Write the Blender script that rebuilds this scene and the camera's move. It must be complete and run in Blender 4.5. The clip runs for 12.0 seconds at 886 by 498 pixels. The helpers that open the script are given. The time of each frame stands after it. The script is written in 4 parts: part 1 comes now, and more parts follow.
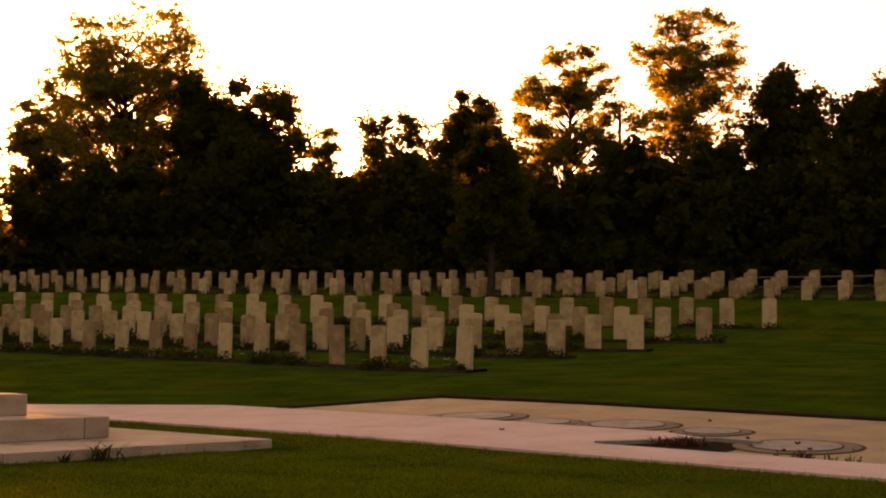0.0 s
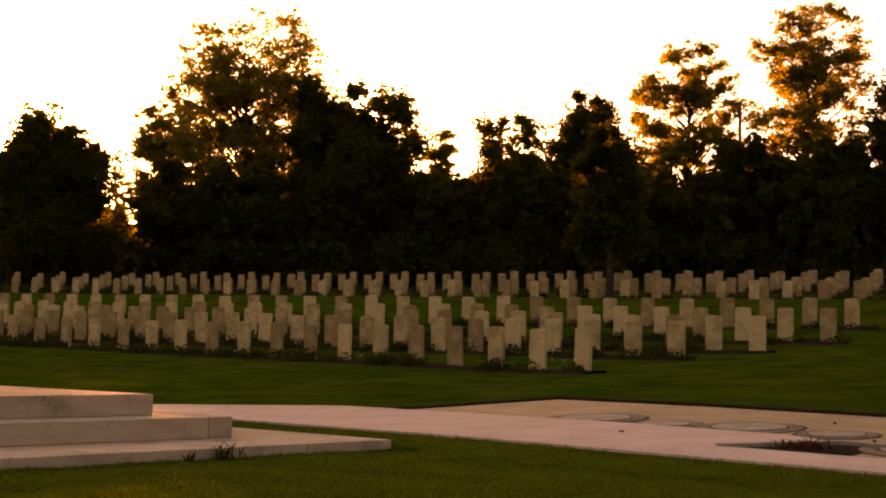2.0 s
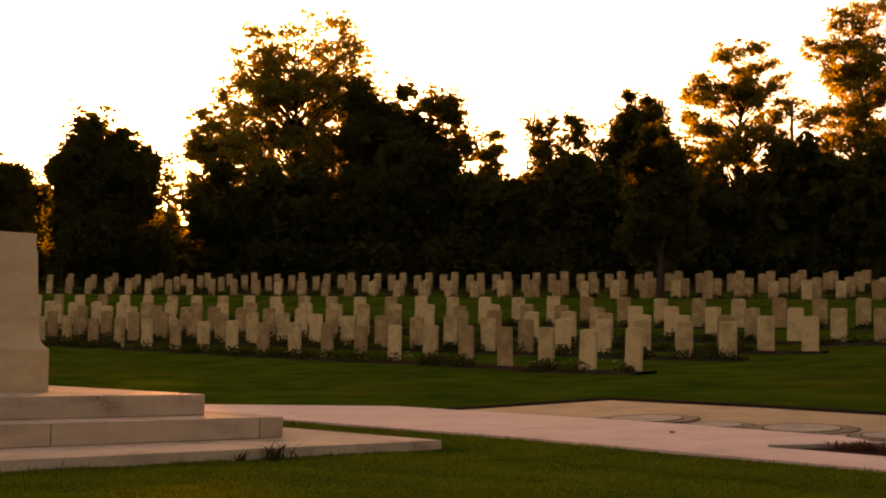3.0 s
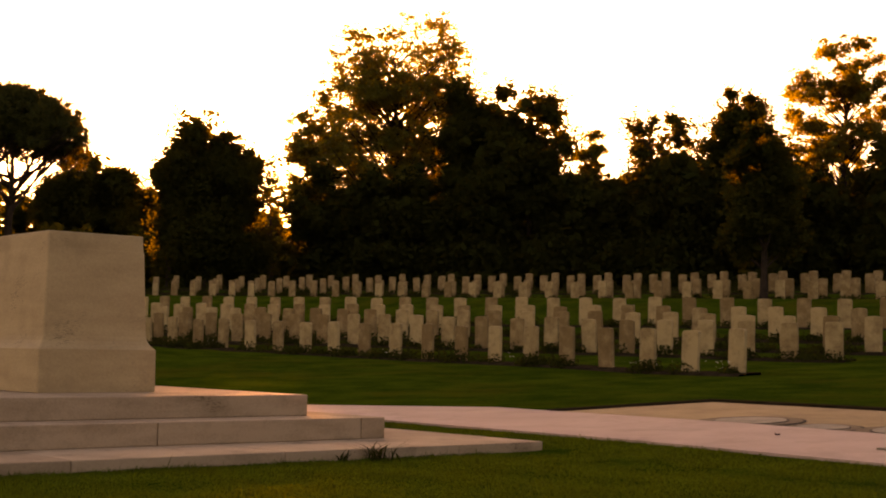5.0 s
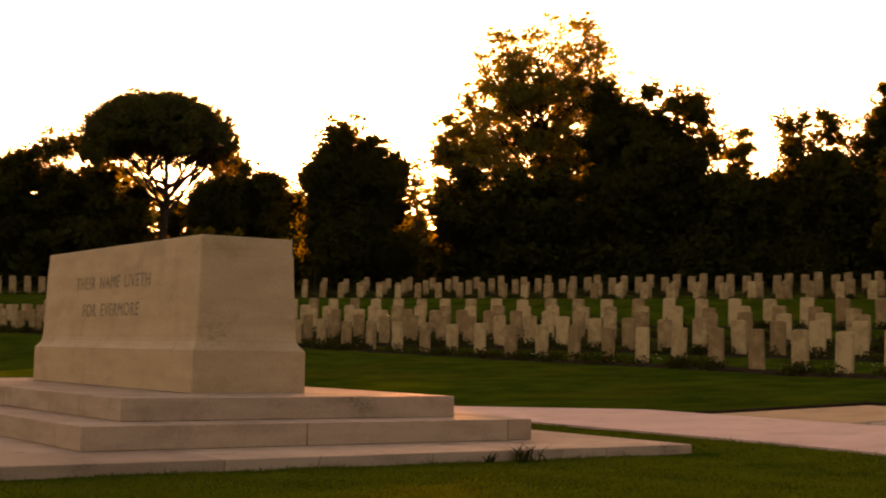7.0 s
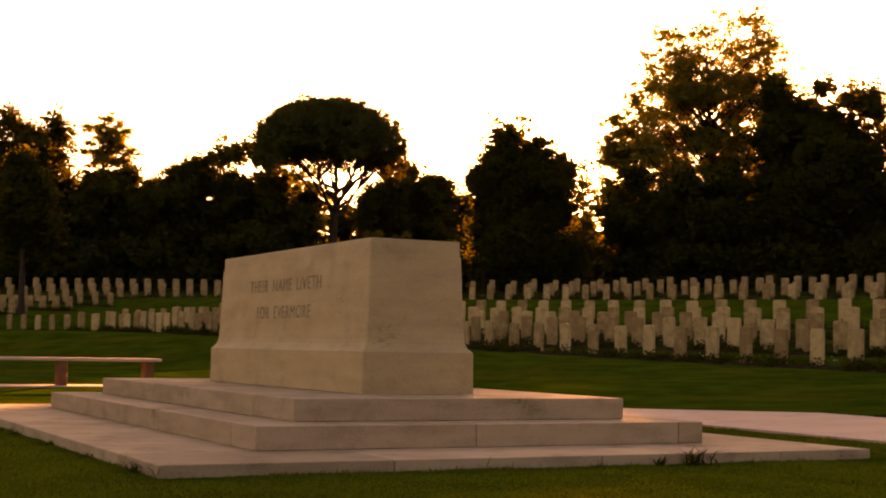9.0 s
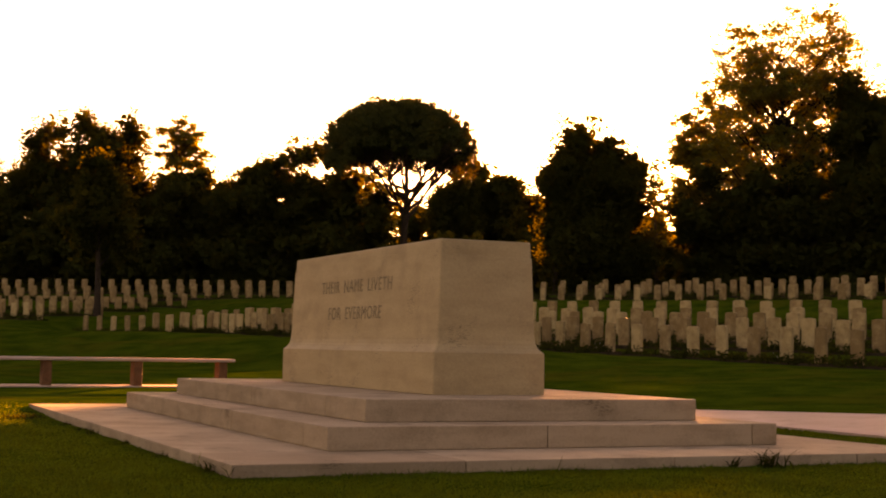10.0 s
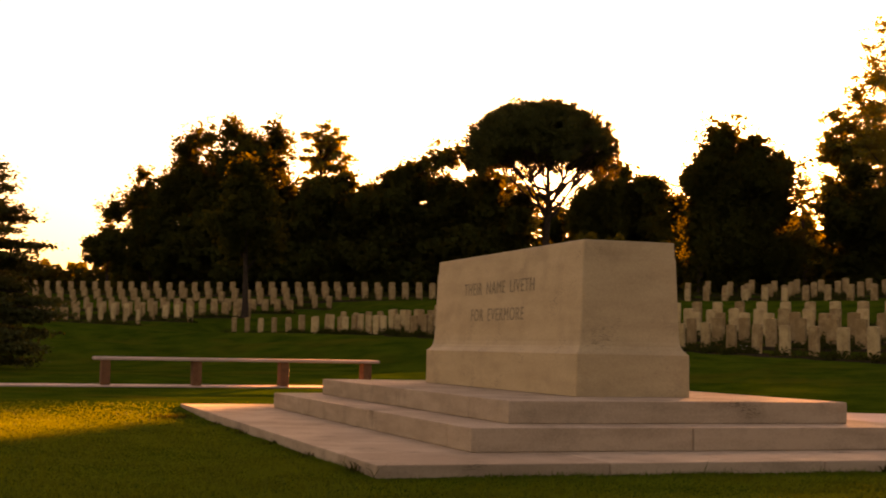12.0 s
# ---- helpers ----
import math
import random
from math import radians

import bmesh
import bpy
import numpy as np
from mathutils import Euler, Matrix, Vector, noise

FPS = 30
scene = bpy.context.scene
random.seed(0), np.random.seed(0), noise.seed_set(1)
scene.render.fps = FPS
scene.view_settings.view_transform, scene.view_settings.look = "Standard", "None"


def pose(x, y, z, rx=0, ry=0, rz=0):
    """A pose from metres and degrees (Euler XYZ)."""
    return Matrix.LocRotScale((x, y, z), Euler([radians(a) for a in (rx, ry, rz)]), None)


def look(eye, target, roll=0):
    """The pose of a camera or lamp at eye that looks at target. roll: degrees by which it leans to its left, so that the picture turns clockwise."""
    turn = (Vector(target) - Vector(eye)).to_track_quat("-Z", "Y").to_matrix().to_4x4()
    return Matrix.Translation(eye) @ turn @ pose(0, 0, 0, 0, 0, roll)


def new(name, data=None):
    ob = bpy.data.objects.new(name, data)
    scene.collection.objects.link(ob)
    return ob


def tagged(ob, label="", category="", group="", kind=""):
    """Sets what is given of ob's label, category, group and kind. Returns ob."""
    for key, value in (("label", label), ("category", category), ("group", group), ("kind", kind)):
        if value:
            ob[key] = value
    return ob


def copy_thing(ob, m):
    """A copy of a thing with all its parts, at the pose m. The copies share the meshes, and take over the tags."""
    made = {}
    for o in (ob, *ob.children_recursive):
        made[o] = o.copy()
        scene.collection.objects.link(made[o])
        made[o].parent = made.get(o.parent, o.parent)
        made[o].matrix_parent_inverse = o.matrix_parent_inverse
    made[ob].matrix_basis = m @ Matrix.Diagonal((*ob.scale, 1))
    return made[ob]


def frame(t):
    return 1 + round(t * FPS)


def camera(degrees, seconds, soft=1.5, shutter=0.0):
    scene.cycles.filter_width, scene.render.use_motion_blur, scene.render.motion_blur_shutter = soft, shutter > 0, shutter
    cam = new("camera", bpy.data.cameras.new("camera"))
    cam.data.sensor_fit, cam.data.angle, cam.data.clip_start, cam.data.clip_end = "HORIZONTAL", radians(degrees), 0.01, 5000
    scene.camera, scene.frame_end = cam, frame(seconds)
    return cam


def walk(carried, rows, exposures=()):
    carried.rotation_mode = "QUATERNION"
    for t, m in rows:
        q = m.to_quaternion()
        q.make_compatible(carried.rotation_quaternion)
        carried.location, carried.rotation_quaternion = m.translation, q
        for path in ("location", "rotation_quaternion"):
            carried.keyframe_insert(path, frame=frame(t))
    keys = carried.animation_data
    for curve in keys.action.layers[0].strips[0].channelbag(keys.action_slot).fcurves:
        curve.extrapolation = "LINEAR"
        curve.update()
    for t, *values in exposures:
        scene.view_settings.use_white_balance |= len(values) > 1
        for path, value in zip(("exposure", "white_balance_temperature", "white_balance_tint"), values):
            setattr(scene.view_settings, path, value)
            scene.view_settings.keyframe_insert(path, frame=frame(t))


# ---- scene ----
EYE_Z = 0.94
cam = camera(35.11, 12.0, soft=1.9, shutter=0.4)
TURN = [
    (0.0, -12.295, 4.209, -0.843), (0.5, -11.283, 4.205, -0.851), (1.0, -10.190, 4.200, -0.859),
    (1.5, -8.980, 4.194, -0.868), (2.0, -7.478, 4.187, -0.880), (2.5, -6.400, 4.181, -0.887),
    (3.0, -5.442, 4.177, -0.894), (5.0, -1.342, 4.154, -0.923), (5.5, -0.006, 4.147, -0.932),
    (6.0, 1.425, 4.138, -0.941), (6.5, 2.747, 4.130, -0.950), (7.0, 4.618, 4.119, -0.962),
    (9.0, 11.461, 4.073, -1.001), (9.5, 12.877, 4.063, -1.008), (10.0, 14.353, 4.052, -1.016),
    (10.5, 15.732, 4.042, -1.023), (11.0, 17.044, 4.032, -1.029), (11.5, 18.447, 4.022, -1.035),
    (12.0, 20.173, 4.008, -1.043),
]
walk(cam, [(t, pose(0, 0, EYE_Z, 90 + pitch, roll, yaw)) for t, yaw, pitch, roll in TURN],
     exposures=[(0.0, 2.8, 12500, 58), (12.0, 2.8, 12500, 58)])

# ---- light: a low sun behind the trees and the bright evening sky ----
SUN_AZ, SUN_EL = radians(-5.45), radians(7.7)
world = bpy.data.worlds.new("evening_sky")
scene.world = world
world.use_nodes = True
wn, wl = world.node_tree.nodes, world.node_tree.links
sky = wn.new("ShaderNodeTexSky")
sky.sky_type = "NISHITA"
sky.sun_disc = False
sky.sun_elevation, sky.sun_rotation = SUN_EL, SUN_AZ
sky.air_density, sky.dust_density, sky.ozone_density = 1.0, 2.0, 1.0
wl.new(sky.outputs[0], wn["Background"].inputs[0])
wn["Background"].inputs[1].default_value = 0.05
sun = new("sun", bpy.data.lights.new("sun", "SUN"))
sun.data.energy, sun.data.angle, sun.data.color = 5.0, radians(0.6), (1.0, 0.52, 0.18)
sun_way = Vector((math.sin(SUN_AZ) * math.cos(SUN_EL), math.cos(SUN_AZ) * math.cos(SUN_EL), math.sin(SUN_EL)))
sun.matrix_world = look((0, 0, 60), Vector((0, 0, 60)) - sun_way)


# ---- materials ----
def material(name, low, high, scale=3.0, rough=0.8, bump=0.2, fine=40.0, spread=(0.35, 0.65), through_light=None, vary=0.0,
             stain=None, stain_scale=1.2, stain_amount=0.5, bump_size=0.01, gloss=0.15, strata=1.0, pits=None, island=0.0):
    """Two-scale noise between two colours, with a fine bump; stain: a third colour in patches; through_light: leaf glow."""
    m = bpy.data.materials.new(name)
    m.use_nodes = True
    n, l = m.node_tree.nodes, m.node_tree.links
    b = n["Principled BSDF"]
    geo = n.new("ShaderNodeNewGeometry")
    big, small = n.new("ShaderNodeTexNoise"), n.new("ShaderNodeTexNoise")
    big.inputs["Scale"].default_value, small.inputs["Scale"].default_value = scale, fine
    big.inputs["Detail"].default_value = 5
    small.inputs["Detail"].default_value = 3
    flat = n.new("ShaderNodeMapping")
    flat.inputs["Scale"].default_value = (1, 1, strata)
    l.new(geo.outputs["Position"], flat.inputs["Vector"])
    l.new(flat.outputs[0], big.inputs["Vector"])
    l.new(geo.outputs["Position"], small.inputs["Vector"])
    add = n.new("ShaderNodeMix")
    add.inputs[0].default_value = 0.4
    l.new(big.outputs[0], add.inputs[2])
    l.new(small.outputs[0], add.inputs[3])
    value = add.outputs[0]
    if island:
        per_piece = n.new("ShaderNodeMath")
        per_piece.operation = "MULTIPLY_ADD"
        l.new(geo.outputs["Random Per Island"], per_piece.inputs[0])
        per_piece.inputs[1].default_value = island
        l.new(value, per_piece.inputs[2])
        centred = n.new("ShaderNodeMath")
        centred.operation = "SUBTRACT"
        l.new(per_piece.outputs[0], centred.inputs[0])
        centred.inputs[1].default_value = island / 2
        value = centred.outputs[0]
    if vary:
        info = n.new("ShaderNodeObjectInfo")
        isl = n.new("ShaderNodeMath")
        isl.operation = "MULTIPLY_ADD"
        l.new(info.outputs["Random"], isl.inputs[0])
        isl.inputs[1].default_value = vary
        l.new(value, isl.inputs[2])
        less = n.new("ShaderNodeMath")
        less.operation = "SUBTRACT"
        l.new(isl.outputs[0], less.inputs[0])
        less.inputs[1].default_value = vary / 2
        value = less.outputs[0]
    ramp = n.new("ShaderNodeValToRGB")
    e = ramp.color_ramp.elements
    e[0].position, e[1].position = spread
    e[0].color, e[1].color = (*low, 1), (*high, 1)
    l.new(value, ramp.inputs[0])
    colour = ramp.outputs[0]
    if stain:
        t = n.new("ShaderNodeTexNoise")
        t.inputs["Scale"].default_value, t.inputs["Detail"].default_value, t.inputs["Roughness"].default_value = stain_scale, 8, 0.7
        l.new(geo.outputs["Position"], t.inputs["Vector"])
        r2 = n.new("ShaderNodeValToRGB")
        r2.color_ramp.elements[0].position, r2.color_ramp.elements[1].position = 0.5, 0.72
        r2.color_ramp.elements[0].color, r2.color_ramp.elements[1].color = (0, 0, 0, 1), (stain_amount,) * 3 + (1,)
        l.new(t.outputs[0], r2.inputs[0])
        mx = n.new("ShaderNodeMix")
        mx.data_type = "RGBA"
        l.new(r2.outputs[0], mx.inputs[0])
        l.new(colour, mx.inputs[6])
        mx.inputs[7].default_value = (*stain, 1)
        colour = mx.outputs[2]
    if pits:
        cell, mask = n.new("ShaderNodeTexNoise"), n.new("ShaderNodeTexNoise")
        cell.inputs["Scale"].default_value, mask.inputs["Scale"].default_value = 24.0, 2.4
        cell.inputs["Detail"].default_value = 2
        l.new(flat.outputs[0], cell.inputs["Vector"])
        l.new(geo.outputs["Position"], mask.inputs["Vector"])
        both = n.new("ShaderNodeMath")
        both.operation = "MULTIPLY"
        l.new(cell.outputs[0], both.inputs[0])
        l.new(mask.outputs[0], both.inputs[1])
        r3 = n.new("ShaderNodeValToRGB")
        r3.color_ramp.elements[0].position, r3.color_ramp.elements[1].position = 0.36, 0.46
        r3.color_ramp.elements[0].color, r3.color_ramp.elements[1].color = (0, 0, 0, 1), (0.6, 0.6, 0.6, 1)
        l.new(both.outputs[0], r3.inputs[0])
        mp = n.new("ShaderNodeMix")
        mp.data_type = "RGBA"
        l.new(r3.outputs[0], mp.inputs[0])
        l.new(colour, mp.inputs[6])
        mp.inputs[7].default_value = (*pits, 1)
        colour = mp.outputs[2]
    l.new(colour, b.inputs["Base Color"])
    b.inputs["Roughness"].default_value = rough
    b.inputs["Specular IOR Level"].default_value = gloss
    if bump:
        bp = n.new("ShaderNodeBump")
        bp.inputs["Strength"].default_value, bp.inputs["Distance"].default_value = bump, bump_size
        l.new(add.outputs[0], bp.inputs["Height"])
        l.new(bp.outputs[0], b.inputs["Normal"])
    if through_light:
        tr = n.new("ShaderNodeBsdfTranslucent")
        tr.inputs[0].default_value = (*through_light, 1)
        ad = n.new("ShaderNodeAddShader")
        l.new(b.outputs[0], ad.inputs[0])
        l.new(tr.outputs[0], ad.inputs[1])
        l.new(ad.outputs[0], n["Material Output"].inputs[0])
    return m


LAWN = material("lawn", (0.014, 0.038, 0.003), (0.040, 0.072, 0.006), 1.1, 0.95, 0.8, 22.0, (0.38, 0.60), stain=(0.075, 0.068, 0.008),
                stain_scale=0.35, stain_amount=0.7, bump_size=0.04, gloss=0.0)
BLADE = material("grass_blade", (0.008, 0.030, 0.002), (0.040, 0.094, 0.008), 2.2, 0.8, 0, 14.0, (0.36, 0.64), through_light=(0.055, 0.062, 0.004), gloss=0.03, island=0.45)
SOIL = material("soil", (0.02, 0.014, 0.008), (0.05, 0.036, 0.02), 4, 0.95, 0.8, 60, bump_size=0.03, gloss=0.0)
TRAVERTINE = material("travertine", (0.43, 0.305, 0.16), (0.55, 0.405, 0.22), 1.4, 0.6, 0.5, 45, (0.34, 0.64), vary=0.1, stain=(0.30, 0.205, 0.11),
                      stain_scale=1.8, stain_amount=0.5, bump_size=0.008, strata=5.0, pits=(0.15, 0.11, 0.065))
STEP_STONE = material("step_stone", (0.35, 0.25, 0.155), (0.48, 0.355, 0.23), 1.8, 0.88, 0.5, 55, (0.36, 0.62), vary=0.22, stain=(0.20, 0.15, 0.09),
                      stain_scale=2.4, stain_amount=0.55, bump_size=0.008, strata=5.0, pits=(0.10, 0.072, 0.04))
LETTER = material("brown_letter", (0.21, 0.16, 0.095), (0.31, 0.24, 0.15), 6, 0.9, 0.2)
GRAVE_STONE = material("portland_stone", (0.24, 0.155, 0.065), (0.49, 0.36, 0.17), 4.5, 0.75, 0.4, 50, (0.34, 0.64), vary=0.35, stain=(0.15, 0.095, 0.045),
                       stain_scale=5.0, stain_amount=0.6, bump_size=0.006)
PAVING = material("pale_paving", (0.50, 0.355, 0.275), (0.62, 0.455, 0.36), 1.2, 0.85, 0.25, 60, stain=(0.30, 0.22, 0.15), stain_scale=1.5,
                  stain_amount=0.5, vary=0.2, bump_size=0.005)
PLAZA = material("ochre_paving", (0.25, 0.165, 0.068), (0.38, 0.265, 0.12), 1.5, 0.7, 0.3, 60, stain=(0.16, 0.11, 0.05), stain_scale=2.0,
                 stain_amount=0.6, bump_size=0.006)
DISC = material("grey_cut_stone", (0.17, 0.15, 0.105), (0.33, 0.29, 0.21), 5, 0.7, 0.5, 60, stain=(0.10, 0.085, 0.06), stain_scale=4,
                stain_amount=0.6, bump_size=0.006)
RING = material("worn_ring_stone", (0.11, 0.08, 0.045), (0.21, 0.155, 0.09), 4, 0.85, 0.5, 50, stain=(0.06, 0.045, 0.03), stain_scale=6,
                stain_amount=0.7, bump_size=0.008)
GROOVE = material("dark_joint", (0.02, 0.016, 0.012), (0.05, 0.04, 0.03), 5, 0.95, 0.4)
BRICKY = material("brown_pier_stone", (0.13, 0.055, 0.025), (0.24, 0.11, 0.05), 6, 0.8, 0.4, 50)
BARK = material("bark", (0.02, 0.014, 0.009), (0.055, 0.038, 0.025), 5, 0.95, 0.8, 40, bump_size=0.03)
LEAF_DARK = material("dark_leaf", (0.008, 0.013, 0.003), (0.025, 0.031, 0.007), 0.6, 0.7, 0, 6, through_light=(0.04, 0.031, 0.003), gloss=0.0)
LEAF_LIGHT = material("light_leaf", (0.018, 0.030, 0.006), (0.045, 0.058, 0.012), 0.6, 0.55, 0, 6, through_light=(0.14, 0.10, 0.007), gloss=0.03)
NEEDLE = material("pine_needle", (0.02, 0.032, 0.01), (0.05, 0.06, 0.018), 0.8, 0.6, 0, 8, through_light=(0.03, 0.02, 0.002), gloss=0.02)
PLANT = material("border_plant", (0.010, 0.016, 0.004), (0.035, 0.042, 0.010), 3, 0.7, 0, 20, through_light=(0.02, 0.018, 0.002), gloss=0.0)
RED_PLANT = material("red_leaf", (0.045, 0.014, 0.009), (0.09, 0.032, 0.018), 3, 0.7, 0, 20, through_light=(0.03, 0.009, 0.003))
PETAL = material("white_petal", (0.6, 0.56, 0.5), (0.78, 0.74, 0.68), 8, 0.7, 0, 30)
WOOD = material("weathered_wood", (0.06, 0.045, 0.03), (0.12, 0.09, 0.06), 4, 0.9, 0.4)
HAZE_HILL = material("far_green", (0.05, 0.06, 0.03), (0.08, 0.09, 0.045), 0.05, 0.95, 0)


# ---- making meshes ----
def part(name, bm, mat, parent=None, label=""):
    me = bpy.data.meshes.new(name)
    bm.to_mesh(me)
    bm.free()
    me.materials.append(mat)
    ob = new(name, me)
    ob.parent = parent
    return tagged(ob, label)


def array_mesh(name, verts, faces, mat, parent=None, smooth=False):
    me = bpy.data.meshes.new(name)
    verts = np.asarray(verts, dtype=np.float32)
    faces = np.asarray(faces, dtype=np.int32)
    k = faces.shape[1]
    me.vertices.add(len(verts))
    me.vertices.foreach_set("co", verts.ravel())
    me.loops.add(faces.size)
    me.loops.foreach_set("vertex_index", faces.ravel())
    me.polygons.add(len(faces))
    me.polygons.foreach_set("loop_start", np.arange(0, faces.size, k, dtype=np.int32))
    me.polygons.foreach_set("loop_total", np.full(len(faces), k, dtype=np.int32))
    if smooth:
        me.polygons.foreach_set("use_smooth", np.ones(len(faces), dtype=bool))
    me.update(calc_edges=True)
    me.validate()
    me.materials.append(mat)
    ob = new(name, me)
    ob.parent = parent
    return ob


def box(bm, x0, y0, z0, x1, y1, z1, bevel=0.0):
    r = bmesh.ops.create_cube(bm, size=1.0)
    vs = r["verts"]
    for v in vs:
        v.co = Vector(((v.co.x + 0.5) * (x1 - x0) + x0, (v.co.y + 0.5) * (y1 - y0) + y0, (v.co.z + 0.5) * (z1 - z0) + z0))
    if bevel:
        es = list({e for v in vs for e in v.link_edges})
        bmesh.ops.bevel(bm, geom=es, offset=bevel, segments=2, affect="EDGES", profile=0.6)


def tube(verts, faces, points, radii, sides=7):
    """Adds a tapered tube along the points to the lists."""
    start = len(verts)
    for i, (p, r) in enumerate(zip(points, radii)):
        a = points[max(i - 1, 0)]
        b = points[min(i + 1, len(points) - 1)]
        d = (Vector(b) - Vector(a)).normalized()
        s = d.orthogonal().normalized()
        o = d.cross(s)
        for k in range(sides):
            w = 2 * math.pi * k / sides
            verts.append(tuple(Vector(p) + (s * math.cos(w) + o * math.sin(w)) * r))
    for i in range(len(points) - 1):
        for k in range(sides):
            a, b = start + i * sides + k, start + i * sides + (k + 1) % sides
            faces.append((a, b, b + sides, a + sides))


def leaf_quads(centres, sizes, rng, flat=0.35):
    """Diamond leaves of random turn at the centres."""
    n = len(centres)
    d = rng.normal(size=(n, 3))
    d[:, 2] *= flat + 0.4
    d /= np.linalg.norm(d, axis=1)[:, None]
    e = np.cross(d, rng.normal(size=(n, 3)))
    e /= np.linalg.norm(e, axis=1)[:, None]
    a = d * sizes[:, None] * 0.5
    b = e * sizes[:, None] * rng.uniform(0.22, 0.38, n)[:, None]
    v = np.empty((n, 4, 3))
    v[:, 0], v[:, 1], v[:, 2], v[:, 3] = centres - a, centres + b, centres + a, centres - b
    return v.reshape(-1, 3), np.arange(4 * n).reshape(n, 4)


# ---- the plan: u runs along the memorial's long side, v across it, away from the path's near edge ----
TURN_UV = 0.6757
A_DIR = Vector((-math.sin(TURN_UV), math.cos(TURN_UV), 0))
B_DIR = Vector((math.cos(TURN_UV), math.sin(TURN_UV), 0))
UV = Matrix(((B_DIR.x, A_DIR.x, 0, 0), (B_DIR.y, A_DIR.y, 0, 0), (0, 0, 1, 0), (0, 0, 0, 1)))


FALL_AT = 9.7      # beyond this line the lawn falls gently away


def lawn_near(x, y):
    u, v = x * A_DIR.x + y * A_DIR.y, x * B_DIR.x + y * B_DIR.y
    return EYE_Z - 0.945 + 0.055 * max(v - 9.3, 0.0) + max(min(0.012 * (u - 14), 0.03 * (u - 17.7)), 0.0) \
        - 0.0092 * min(max(FALL_AT - u, 0.0), 30.0)


ROWS = []


def grave_row(block, at, right, middle, left):
    """A gently bowed row of graves: three places in the plan, at three counts along it."""
    ROWS.append((block, at, np.array([right, middle, left])))


def row_points(at, ends, counts):
    k = np.asarray(counts, dtype=float)
    i0, i1, i2 = at
    w = np.stack([(k - i1) * (k - i2) / ((i0 - i1) * (i0 - i2)), (k - i0) * (k - i2) / ((i1 - i0) * (i1 - i2)),
                  (k - i0) * (k - i1) / ((i2 - i0) * (i2 - i1))], axis=1)
    return w @ ends


grave_row("front", (0, 17, 44), (5.82, 24.97, 0.61), (-6.46, 38.29, 0.85), (-31.62, 57.85, 1.33))
grave_row("front", (0, 20, 43), (8.69, 28.55, 0.86), (-7.21, 40.42, 1.1), (-27.45, 55.14, 1.47))
grave_row("front", (0, 23, 44), (10.76, 29.47, 1.09), (-7.42, 42.11, 1.31), (-24.47, 54.29, 1.64))
grave_row("front", (0, 26, 44), (12.88, 30.53, 1.31), (-7.91, 43.85, 1.51), (-21.3, 51.92, 1.75))
grave_row("front", (0, 18, 45), (15.87, 33.41, 1.63), (-0.2, 41.9, 1.72), (-20.1, 54.04, 1.97))
grave_row("front", (0, 5, 10), (-35.82, 56.26, 1.62), (-41.8, 60.14, 1.78), (-47.01, 62.42, 1.87))
grave_row("front", (0, 7, 14), (-34.63, 58.98, 1.9), (-41.42, 61.6, 2.03), (-49.25, 64.63, 2.15))
grave_row("front", (0, 13, 37), (24.26, 42.62, 2.73), (11.69, 53.14, 2.9), (-13.05, 71.85, 3.3))
grave_row("back", (0, 13.3, 37), (25.44, 44.68, 2.99), (12.0, 54.59, 3.13), (-13.53, 74.49, 3.57))
grave_row("back", (0, 13.7, 37), (26.73, 46.95, 3.28), (12.7, 57.0, 3.45), (-13.79, 75.87, 3.79))
grave_row("back", (0, 14.2, 37), (27.42, 48.16, 3.51), (13.08, 59.5, 3.7), (-14.32, 78.82, 4.09))
grave_row("back", (0, 17, 50), (-13.79, 71.58, 3.32), (-27.32, 72.5, 3.44), (-55.62, 72.91, 3.61))
grave_row("back", (0, 17, 50), (-14.56, 75.59, 3.77), (-28.4, 75.36, 3.83), (-58.14, 76.19, 3.99))
grave_row("back", (0, 10, 19), (-33.16, 61.96, 2.18), (-40.05, 62.07, 2.23), (-49.24, 64.61, 2.34))
grave_row("back", (0, 11, 22), (-33.49, 67.3, 2.52), (-42.0, 67.23, 2.57), (-53.34, 69.97, 2.69))
grave_row("back", (0, 12, 25), (-32.71, 70.61, 2.81), (-44.38, 73.22, 2.93), (-55.65, 72.99, 2.94))

HEIGHTS = [row_points(at, ends, np.arange(at[0], at[2] + 1, 2)) for _, at, ends in ROWS]
for r in (19, 25):
    for a in range(-60, 61, 10):
        x, y = r * math.sin(radians(a)), r * math.cos(radians(a))
        HEIGHTS.append(np.array([[x, y, lawn_near(x, y)]]))
HEIGHTS.append(np.array([[-15, 30, 0.3], [-22, 42, 0.6], [-30, 45, 0.8], [-20, 30, 0.25], [20, 26, 1.0], [28, 36, 1.8]]))
HEIGHTS = np.concatenate(HEIGHTS)


